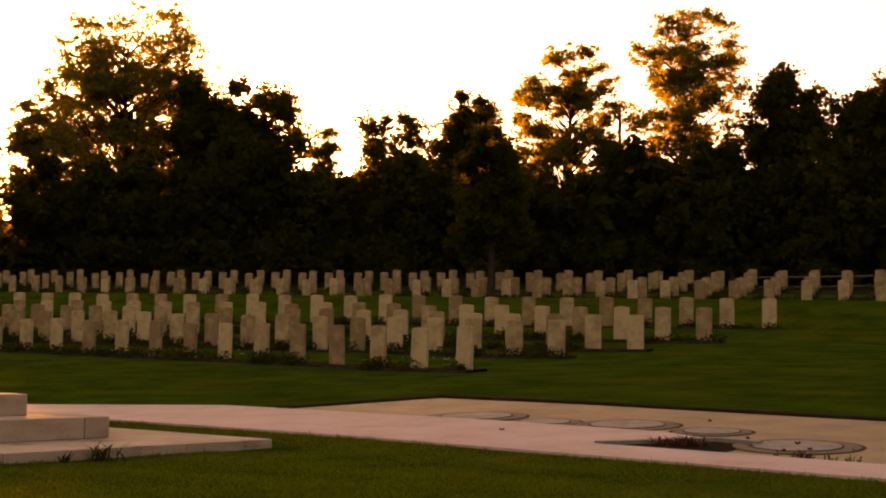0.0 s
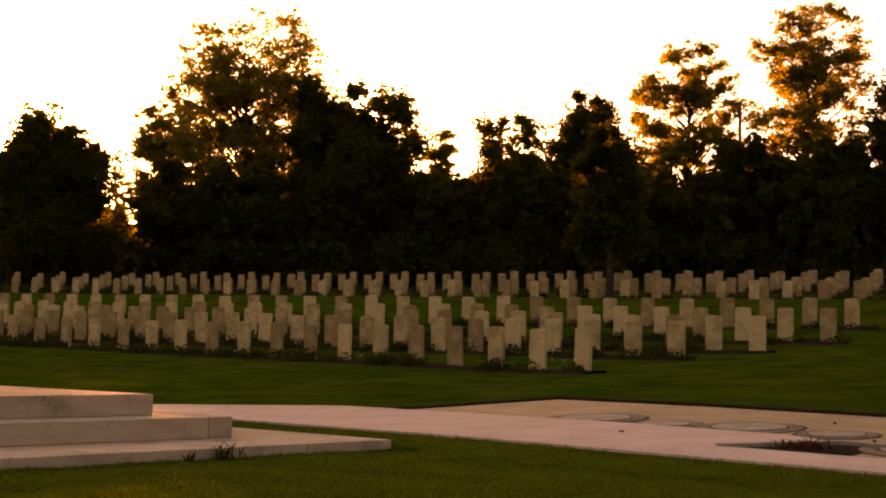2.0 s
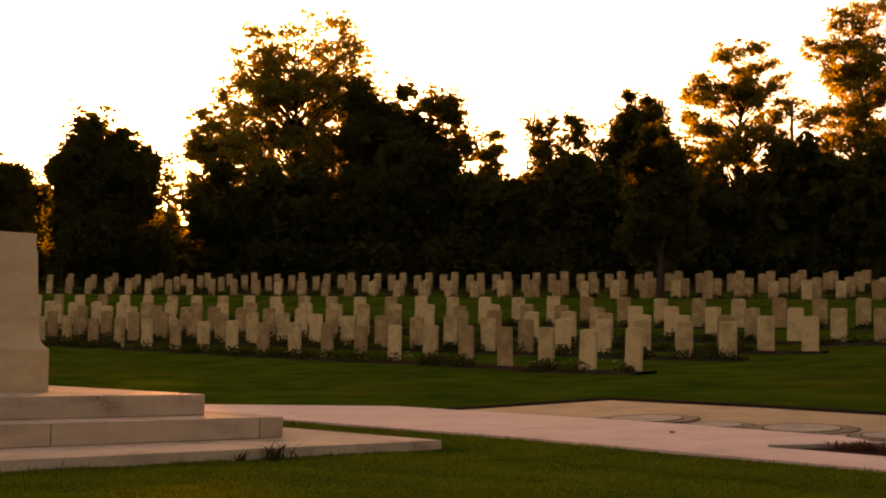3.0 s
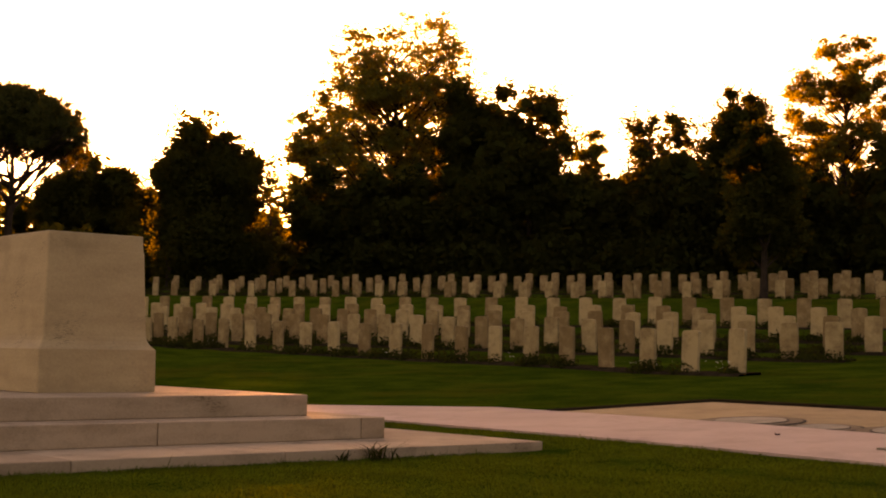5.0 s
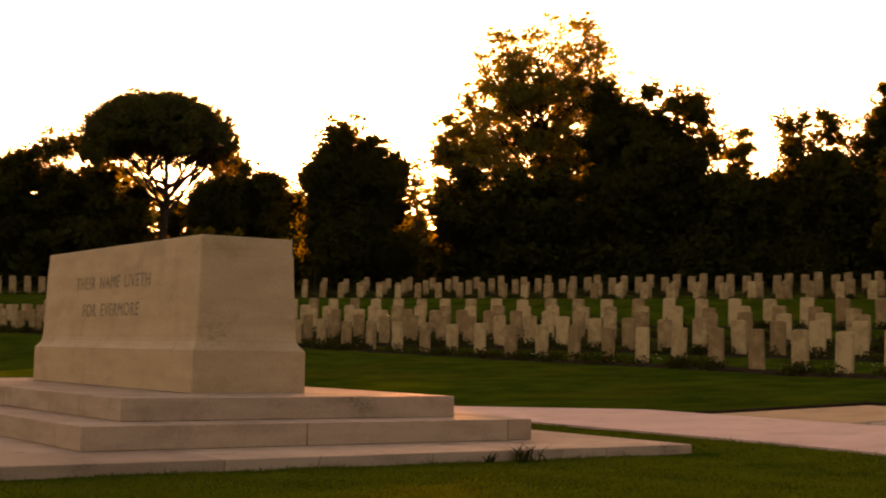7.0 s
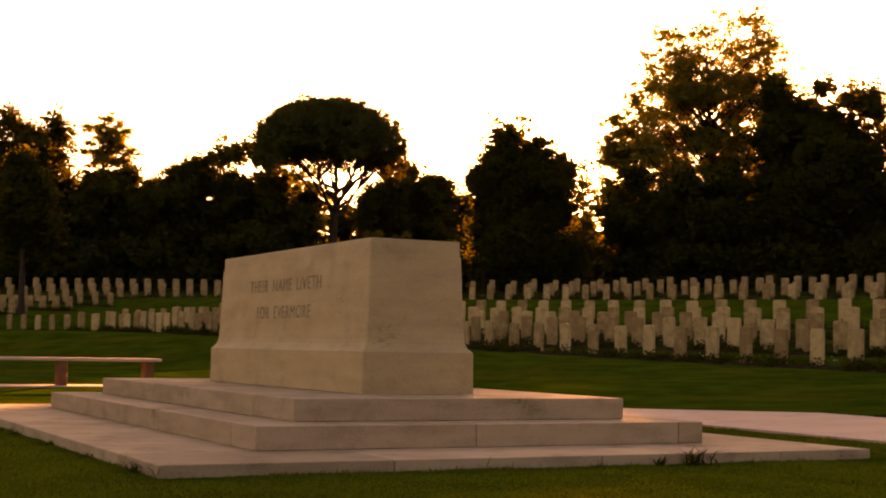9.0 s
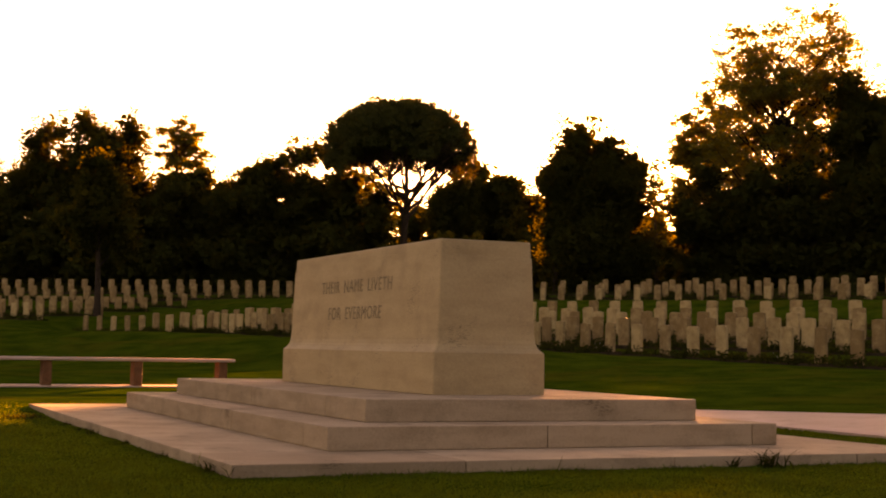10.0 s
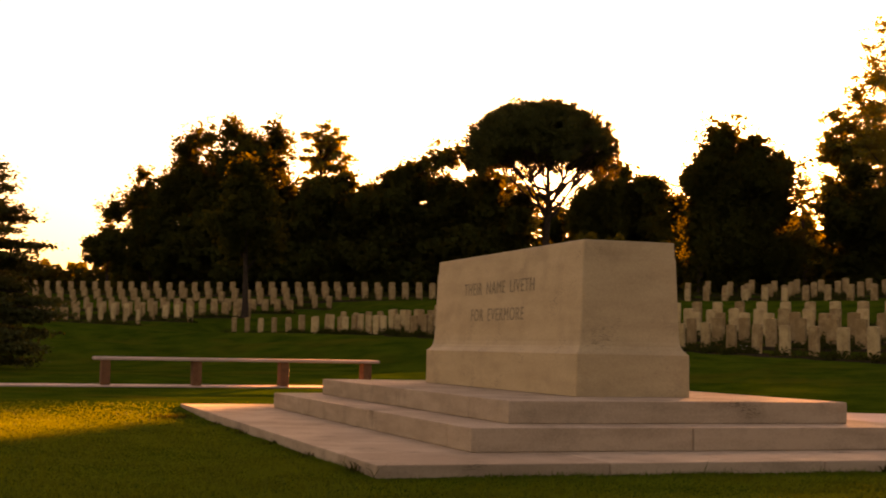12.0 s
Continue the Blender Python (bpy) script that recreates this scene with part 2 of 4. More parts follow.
def lawn_height(xs, ys):
    """The ground: a plane round the memorial that rises into the slope under the graves."""
    xs, ys = np.asarray(xs, dtype=float), np.asarray(ys, dtype=float)
    out = np.empty(len(xs))
    for i in range(0, len(xs), 4000):
        x, y = xs[i:i + 4000, None], ys[i:i + 4000, None]
        w = 1.0 / ((x - HEIGHTS[:, 0]) ** 2 + (y - HEIGHTS[:, 1]) ** 2 + 1.0) ** 2.2
        out[i:i + 4000] = (w * HEIGHTS[:, 2]).sum(1) / w.sum(1)
    d = np.hypot(xs, ys)
    s = np.clip((d - 27) / 9, 0, 1)
    s = np.where(ys < 0, 0, s * s * (3 - 2 * s))
    near = np.array([lawn_near(a, b) for a, b in zip(xs, ys)])
    near = np.clip(near, -1.0, 2.0)
    return near * (1 - s) + out * s


def lawn_at(x, y):
    return float(lawn_height([x], [y])[0])


def build_ground():
    def steps(reach):
        a = [0.0]
        while a[-1] < reach:
            a.append(a[-1] + max(0.8, 0.05 * (a[-1] - 30)))
        a = np.array(a)
        return np.concatenate([-a[:0:-1], a])
    gx, gy = steps(1500), steps(1500)
    X, Y = np.meshgrid(gx, gy + 20, indexing="ij")
    Z = lawn_height(X.ravel(), Y.ravel())
    n, m = len(gx), len(gy)
    idx = np.arange(n * m).reshape(n, m)
    f = np.stack([idx[:-1, :-1], idx[1:, :-1], idx[1:, 1:], idx[:-1, 1:]], axis=-1).reshape(-1, 4)
    ob = array_mesh("ground", np.stack([X.ravel(), Y.ravel(), Z], axis=1), f, LAWN, smooth=True)
    tagged(ob, "mown green lawn rising gently towards the trees", "lawn", kind="structure")


build_ground()


# ---- memorial stone and its steps ----
LONG, SHORT, TALL = 4.68, 1.217, 1.52
STONE_AT = (-3.430, 13.037, EYE_Z - 0.4476)
RISE = 0.20
MEMORIAL = Matrix.Translation(STONE_AT) @ UV      # x runs across (v), y along (u), z = 0 at the stone's foot


def build_memorial():
    profile = [(0.0, 0.0), (0.002, 0.405), (0.006, 0.412), (0.02, 0.425), (0.045, 0.452), (0.062, 0.485), (0.072, 0.53), (0.078, 0.60),
               (0.092, 1.0), (0.104, 1.36), (0.112, 1.362), (0.116, 1.512), (0.122, 1.52)]
    bm = bmesh.new()
    rings = []
    for inset, z in profile:
        x0, x1, y0, y1 = inset, SHORT - inset, inset, LONG - inset
        c = 0.012
        ring = []
        for px, py in ((x0 + c, y0), (x1 - c, y0), (x1, y0 + c), (x1, y1 - c), (x1 - c, y1), (x0 + c, y1), (x0, y1 - c), (x0, y0 + c)):
            ring.append(bm.verts.new((px, py, z)))
        rings.append(ring)
    for a, b in zip(rings, rings[1:]):
        for k in range(8):
            bm.faces.new((a[k], a[(k + 1) % 8], b[(k + 1) % 8], b[k]))
    bm.faces.new(rings[-1])
    bm.faces.new(rings[0][::-1])
    bmesh.ops.recalc_face_normals(bm, faces=bm.faces)
    thing = new("memorial_stone")
    thing.matrix_world = MEMORIAL
    tagged(thing, "large pale altar-like memorial stone with carved inscription on steps", "monument")
    part("stone_block", bm, TRAVERTINE, thing, "pale weathered stone block with a flared foot")
    for words, z in ((("THEIR", "NAME", "LIVETH"), 1.06), (("FOR", "EVERMORE"), 0.755)):
        pieces = []
        for word in words:
            cu = bpy.data.curves.new("word", "FONT")
            cu.body, cu.size, cu.extrude, cu.space_character = word, 0.205, 0.002, 1.15
            tmp = bpy.data.objects.new("word", cu)
            scene.collection.objects.link(tmp)
            me = bpy.data.meshes.new_from_object(tmp.evaluated_get(bpy.context.evaluated_depsgraph_get()))
            bpy.data.objects.remove(tmp)
            me.materials.append(LETTER)
            pieces.append((me, max(v.co.x for v in me.vertices)))
        run = sum(w for _, w in pieces) + 0.14 * (len(pieces) - 1)
        at = 2.42 + run / 2
        inset = 0.078 + (z - 0.6) * 0.0345
        # thin letter shapes on the sloping face, in a darker brown than the block
        for me, w in pieces:
            ob = new("carved_word", me)
            ob.parent = thing
            ob.matrix_basis = Matrix.Translation((inset - 0.0015, at, z)) @ Matrix(((0, 0, -1, 0), (-1, 0, 0, 0), (0, 1, 0, 0), (0, 0, 0, 1))) \
                @ pose(0, 0, 0, -math.degrees(math.atan2(0.026, 0.76)))
            tagged(ob, "carved capital letters, darker brown than the stone")
            at -= w + 0.14


def slab_ring(parent, x0, y0, x1, y1, z0, z1, width, piece, mat, joints):
    """A ring of cut slabs with fine joints round a step; one mesh for each size of slab."""
    gap = 0.004
    made = {}

    def slab(ax, ay, bx, by):
        key = (round(bx - ax, 3), round(by - ay, 3))
        if key not in made:
            bm = bmesh.new()
            box(bm, 0, 0, 0, bx - ax, by - ay, z1 - z0, 0.012)
            ob = part("slab", bm, mat, parent)
            made[key] = ob.data
        else:
            ob = new("slab", made[key])
            ob.parent = parent
        ob.location = (ax, ay, z0)
    cuts = (x0, *joints, x1)
    for a, b in zip(cuts, cuts[1:]):
        slab(a + gap * (a > x0), y0, b - gap * (b < x1), y0 + width)
        slab(a + gap * (a > x0), y1 - width, b - gap * (b < x1), y1)
    n = max(1, round((y1 - y0 - 2 * width) / piece))
    s = (y1 - y0 - 2 * width) / n
    for k in range(n):
        slab(x0, y0 + width + k * s + gap, x0 + width, y0 + width + (k + 1) * s - gap)
        slab(x1 - width, y0 + width + k * s + gap, x1, y0 + width + (k + 1) * s - gap)


def build_steps():
    thing = new("memorial_steps")
    thing.matrix_world = MEMORIAL
    tagged(thing, "three broad pale stone steps under the memorial stone", "steps", kind="structure")
    for mu, mv, top, bottom, tread, joints in ((1.03, 1.09, 0.0, -RISE, 1.02, ()), (1.572, 1.622, -RISE, -2 * RISE, 0.60, (0.4, 2.56)),
                                               (2.631, 2.712, -2 * RISE, -2 * RISE - 0.35, 1.12, (-0.88, 1.0, 2.88))):
        x0, x1, y0, y1 = -mv, SHORT + mv, -mu, LONG + mu
        bm = bmesh.new()
        box(bm, x0 + 0.05, y0 + 0.05, bottom, x1 - 0.05, y1 - 0.05, top - 0.006)
        step = part("step", bm, STEP_STONE, thing)
        slab_ring(step, x0, y0, x1, y1, bottom, top, tread, 2.1, STEP_STONE, joints)


build_memorial()
build_steps()


# ---- paved path and court ----
def paving(name, label, corners, lift, depth, mat, category="paving"):
    """A flat paved field with corners in u, v; it follows the lawn and stands a little proud."""
    bm = bmesh.new()
    bm.faces.new([bm.verts.new(A_DIR * u + B_DIR * v) for u, v in corners])
    bmesh.ops.bisect_plane(bm, geom=bm.verts[:] + bm.edges[:] + bm.faces[:], plane_co=A_DIR * FALL_AT, plane_no=A_DIR)
    bmesh.ops.triangulate(bm, faces=bm.faces[:], ngon_method="EAR_CLIP")
    for q in bm.verts:
        q.co.z = lawn_near(q.co.x, q.co.y) + lift
    low = bmesh.ops.extrude_face_region(bm, geom=bm.faces[:])["geom"]
    for q in low:
        if isinstance(q, bmesh.types.BMVert):
            q.co.z -= depth
    bmesh.ops.recalc_face_normals(bm, faces=bm.faces)
    return tagged(part(name, bm, mat), label, category, kind="structure")


paving("path", "pale pinkish stone garden path beside the lawn", [(-6, 10.33), (13.8, 10.5), (17, 10.2), (19, 9.9), (13.85, 12.58), (7.22, 12.45),
       (6.45, 12.08), (7.17, 11.22), (-6, 11.22)], 0.03, 0.2, PAVING)
paving("court", "ochre paved court with round stone insets", [(-8, 11.24), (5.94, 11.24), (5.96, 12.02), (6.42, 12.12), (7.2, 12.47), (12.8, 12.55), (12.1, 14.9), (-8, 14.3)],
       0.012, 0.2, PLAZA)
paving("lawn_edge", "dark cut earth edge of the lawn along the court", [(12.12, 14.91), (-8, 14.31), (-8, 14.46), (12.3, 15.06)], 0.042, 0.2, SOIL, "lawn edge")
paving("lawn_edge", "dark cut earth edge of the lawn along the court", [(12.82, 12.62), (12.13, 14.9), (12.29, 15.04), (12.97, 12.66)], 0.036, 0.2, SOIL, "lawn edge")
paving("bench_footing", "pale paved strip under the garden bench", [(25.2, -4), (26.1, -4), (26.35, 7.6), (25.6, 7.6)], 0.02, 0.15, PAVING)


def court_discs():
    """Round cut stones let into the court, each in a dark ring joint."""
    for u, v, r in ((9.9, 12.86, 0.58), (8.85, 12.72, 0.40), (7.92, 12.92, 0.56), (6.85, 12.8, 0.40), (5.6, 12.08, 0.58), (4.1, 12.5, 0.58)):
        p = A_DIR * u + B_DIR * v
        thing = new("paving_roundel")
        thing.matrix_world = Matrix.Translation((p.x, p.y, lawn_near(p.x, p.y) + 0.012)) @ UV @ pose(0, 0, 0, math.degrees(0.0092) if u < FALL_AT else 0, -math.degrees(math.atan(0.055)), 0)
        tagged(thing, "round grey stone inset with a dark ring in the paved court", "paving stone", "round paving stones")
        for name, r1, z, mat, label in (("ring_joint", r + 0.04, 0.003, GROOVE, "dark open joint"), ("outer_ring", r, 0.008, RING, "worn brown-grey outer ring"),
                                        ("inner_joint", r * 0.74, 0.011, GROOVE, "dark thin joint"), ("round_slab", r * 0.70, 0.016, DISC, "pale grey round centre")):
            bm = bmesh.new()
            bmesh.ops.create_cone(bm, cap_ends=True, segments=48, radius1=r1, radius2=r1 - 0.005, depth=0.05)
            bmesh.ops.translate(bm, verts=bm.verts, vec=(0, 0, z - 0.025))
            part(name, bm, mat, thing, label)


court_discs()


# ---- headstones ----
def headstone_bm():
    """A slab with a shallow curved top; its foot is sunk in the bed."""
    w, t, h, rise = 0.183, 0.04, 0.78, 0.034
    outline = [(-w, -0.2), (w, -0.2), (w, h)]
    outline += [(w * math.cos(math.pi * k / 8), h + rise * math.sin(math.pi * k / 8)) for k in range(1, 8)]
    outline += [(-w, h)]
    bm = bmesh.new()
    front = [bm.verts.new((x, -t, z)) for x, z in outline]
    back = [bm.verts.new((x, t, z)) for x, z in outline]
    bm.faces.new(front)
    bm.faces.new(back[::-1])
    for k in range(len(outline)):
        j = (k + 1) % len(outline)
        bm.faces.new((front[k], back[k], back[j], front[j]))
    bmesh.ops.recalc_face_normals(bm, faces=bm.faces)
    bmesh.ops.bevel(bm, geom=list(bm.edges), offset=0.009, segments=1, affect="EDGES")
    return bm


def build_graves():
    rng = np.random.RandomState(7)
    first = None
    rest_v, rest_f, base = [], [], 0
    bm = headstone_bm()
    bm.verts.ensure_lookup_table()
    bv = np.array([v.co[:] for v in bm.verts])
    tri = bm.copy()
    bmesh.ops.triangulate(tri, faces=tri.faces)
    bf = np.array([[v.index for v in f.verts] for f in tri.faces])
    tri.free()
    for block, at, ends in ROWS:
        counts = np.arange(at[0], at[2] + 1) + rng.uniform(-0.03, 0.03, at[2] - at[0] + 1)
        p = row_points(at, ends, counts)
        q = row_points(at, ends, counts + 0.1) - p
        z = lawn_height(p[:, 0], p[:, 1])
        for k in range(len(p)):
            turn = math.degrees(math.atan2(-q[k, 1], -q[k, 0])) + rng.normal(0, 2.0)
            m = pose(p[k, 0], p[k, 1], z[k] + rng.normal(0, 0.012), rng.normal(0, 1.0), rng.normal(0, 0.9), turn)
            if block == "front":
                if first is None:
                    first = part("headstone", bm, GRAVE_STONE)
                    first.matrix_basis = m
                    tagged(first, "pale upright headstone with a curved top in a planted row", "headstone", "headstones in rows")
                else:
                    copy_thing(first, m)
            else:
                w = (np.array(m.to_3x3()) @ bv.T).T + np.array(m.translation)
                rest_v.append(w)
                rest_f.append(bf + base)
                base += len(bv)
        # planted bed under the row
        k = np.linspace(at[0] - 0.4, at[2] + 0.4, 3 * (at[2] - at[0]) + 3)
        c = row_points(at, ends, k)
        d = row_points(at, ends, k + 0.1) - c
        d[:, 2] = 0
        d /= np.linalg.norm(d, axis=1)[:, None]
        side = np.stack([-d[:, 1], d[:, 0]], axis=1)
        if side[0] @ np.array([0.3, -1.0]) < 0:
            side = -side
        v = []
        across = ((-0.22, -0.05), (-0.18, 0.045), (0.42, 0.045), (0.48, -0.05))
        for i in range(len(c)):
            for off, up in across:
                x, y = c[i, 0] + side[i, 0] * off, c[i, 1] + side[i, 1] * off
                v.append((x, y, up))
        v = np.array(v)
        v[:, 2] += lawn_height(v[:, 0], v[:, 1])
        f = [(4 * i + j, 4 * i + j + 1, 4 * i + j + 5, 4 * i + j + 4) for i in range(len(c) - 1) for j in range(3)]
        tagged(array_mesh("flower_bed", v, f, SOIL), "narrow dark soil bed along a row of headstones", "flower bed", kind="structure")
        # low plants between the stones
        n = (at[2] - at[0]) * 4
        kk = rng.uniform(at[0] - 0.3, at[2] + 0.3, n)
        cc = row_points(at, ends, kk)
        size = rng.uniform(0.09, 0.29, n) * (rng.rand(n) < 0.9)
        leaf_c, leaf_s = [], []
        for i in range(n):
            if size[i] < 0.02:
                continue
            g = int(50 + 260 * size[i])
            o = rng.normal(size=(g, 3))
            o /= np.linalg.norm(o, axis=1)[:, None]
            o *= size[i] * rng.uniform(0.4, 1.15, g)[:, None]
            o[:, 2] = np.abs(o[:, 2]) * 0.9
            o[:, 0] *= 1.3
            off = rng.uniform(0.1, 0.4)
            i2 = min(int((kk[i] - at[0] + 0.4) * 3), len(side) - 1)
            s2 = side[i2]
            o += (cc[i, 0] + s2[0] * off, cc[i, 1] + s2[1] * off, 0)
            leaf_c.append(o)
            leaf_s.append(np.full(g, 0.04 + size[i] * 0.14))
        o = np.concatenate(leaf_c)
        base_z = lawn_height(o[:, 0], o[:, 1])
        o[:, 2] += base_z + 0.03
        lv, lf = leaf_quads(o, np.concatenate(leaf_s), rng, 1.0)
        tagged(array_mesh("border_plants", lv, lf, PLANT), "low dark green plants between headstones", "plants", kind="stuff")
    ob = array_mesh("distant_headstones", np.concatenate(rest_v), np.concatenate(rest_f), GRAVE_STONE)
    tagged(ob, "rows of pale upright headstones below the trees", "headstones", kind="stuff")


build_graves()


# ---- trees ----
def place(az, dist):
    return dist * math.sin(radians(az)), dist * math.cos(radians(az))


def tree(label, az, dist, top, wide, foot=3.0, kind="dense", leaves=11000, leaf=0.3, seed=1, blobs=46, name="tree", category="tree"):
    """A trunk with limbs and a crown of leaf clumps. top, foot: where the crown ends and begins, in degrees over the eye; wide: its half width in degrees."""
    rng = np.random.RandomState(seed)
    x, y = place(az, dist)
    ground = lawn_at(x, y)
    high = EYE_Z + dist * math.tan(radians(top)) - ground
    low = max(EYE_Z + dist * math.tan(radians(foot)) - ground, 0.0)
    half = dist * math.tan(radians(wide))
    thing = new(name)
    thing.location = (x, y, ground)
    tagged(thing, label, category)
    tall = (high - low) / 2
    c = rng.normal(size=(blobs, 3))
    c /= np.linalg.norm(c, axis=1)[:, None]
    c = np.sign(c) * np.abs(c) ** (0.75 if kind == "airy" else 0.8)
    c *= rng.uniform(0.05, 0.92, blobs)[:, None] ** (0.5 if kind == "airy" else 0.6)
    r = rng.uniform(0.15, 0.30, blobs) * {"airy": 0.6}.get(kind, 0.85)
    pinch = np.clip(1.0 - (0.06 if kind == "dense" else 0.08) * c[:, 2], 0.6, 1.15)
    c[:, 0] *= pinch
    c[:, 1] *= pinch
    r = r * (half * 0.55 + tall * 0.55)
    c *= (half, half * 0.85, tall)
    # leaves in clumps, with sprays that stand out from them
    per = r ** 2
    per = np.maximum((leaves * per / per.sum()).astype(int), 30)
    cc = []
    for k in range(blobs):
        g = per[k]
        sub = rng.normal(size=(max(6, g // (18 if kind == "airy" else 22)), 3))
        sub /= np.linalg.norm(sub, axis=1)[:, None]
        sub *= r[k] * rng.uniform(0.2, 1.5 if kind == "airy" else 1.3, len(sub))[:, None]
        o = sub[rng.randint(0, len(sub), g)] + rng.normal(0, (0.07 if kind == "airy" else 0.12) * r[k] + 0.09, (g, 3))
        o[:, 2] *= 0.5 if kind == "airy" else 0.9
        cc.append(o + c[k])
    cc = np.concatenate(cc)
    # bring the crown to its height and width
    hi, lo = np.percentile(cc[:, 2], 99.7), np.percentile(cc[:, 2], 1.0)
    side = np.percentile(np.abs(cc[:, 0]), 98.5)
    sc = np.array((half / side, half * 0.9 / side, (high - low) / (hi - lo)))
    shift = np.array((0, 0, low - lo * sc[2]))
    cc, c = cc * sc + shift, c * sc + shift
    cc = cc[cc[:, 2] > 0.1]
    size = leaf * rng.uniform(0.6, 1.4, len(cc))
    if kind == "dense":
        # the shaded heart of the crown, where leaves overlap into solid masses
        n = len(cc) // 7
        k = rng.randint(0, blobs, n)
        core = c[k] * (0.86, 0.86, 1.0) + rng.normal(0, 0.34, (n, 3)) * (r[k] * sc.mean())[:, None]
        core[:, 2] = np.clip(core[:, 2], 0.2, None)
        cc = np.concatenate([cc, core])
        size = np.concatenate([size, leaf * rng.uniform(2.2, 3.4, n)])
    # trunk and limbs
    tv, tf = [], []
    lean = rng.normal(0, 0.02, 2) * high
    thick = 0.016 * high + 0.05
    stem_top = low + (high - low) * 0.8

    def on_stem(s):
        return Vector((lean[0] * s * s, lean[1] * s * s, -0.3 + (stem_top + 0.3) * s))
    tube(tv, tf, [on_stem(s) for s in np.linspace(0, 1, 7)], [thick * (1.25 if i == 0 else 1 - 0.13 * i) for i in range(7)], 9)
    for k in range(blobs):
        if kind == "dense" and k % 2:
            continue
        s = min(max((c[k, 2] - 0.9 * math.hypot(c[k, 0], c[k, 1])) / stem_top, 0.25), 0.97)
        a, b = on_stem(s), Vector(c[k])
        reach = (b - a).length
        m1 = a.lerp(b, 0.5) + Vector((0, 0, 0.04 * reach)) + Vector(rng.normal(0, 0.06, 3)) * reach
        t0 = thick * (0.34 - 0.2 * s)
        tube(tv, tf, [a, a.lerp(m1, 0.5), m1, m1.lerp(b, 0.6), b], [t0, t0 * 0.8, t0 * 0.55, t0 * 0.35, t0 * 0.1], 5)
    array_mesh("trunk", tv, tf, BARK, thing, smooth=True)
    lv, lf = leaf_quads(cc, size, rng)
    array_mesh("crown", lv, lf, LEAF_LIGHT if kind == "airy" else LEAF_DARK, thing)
    return thing


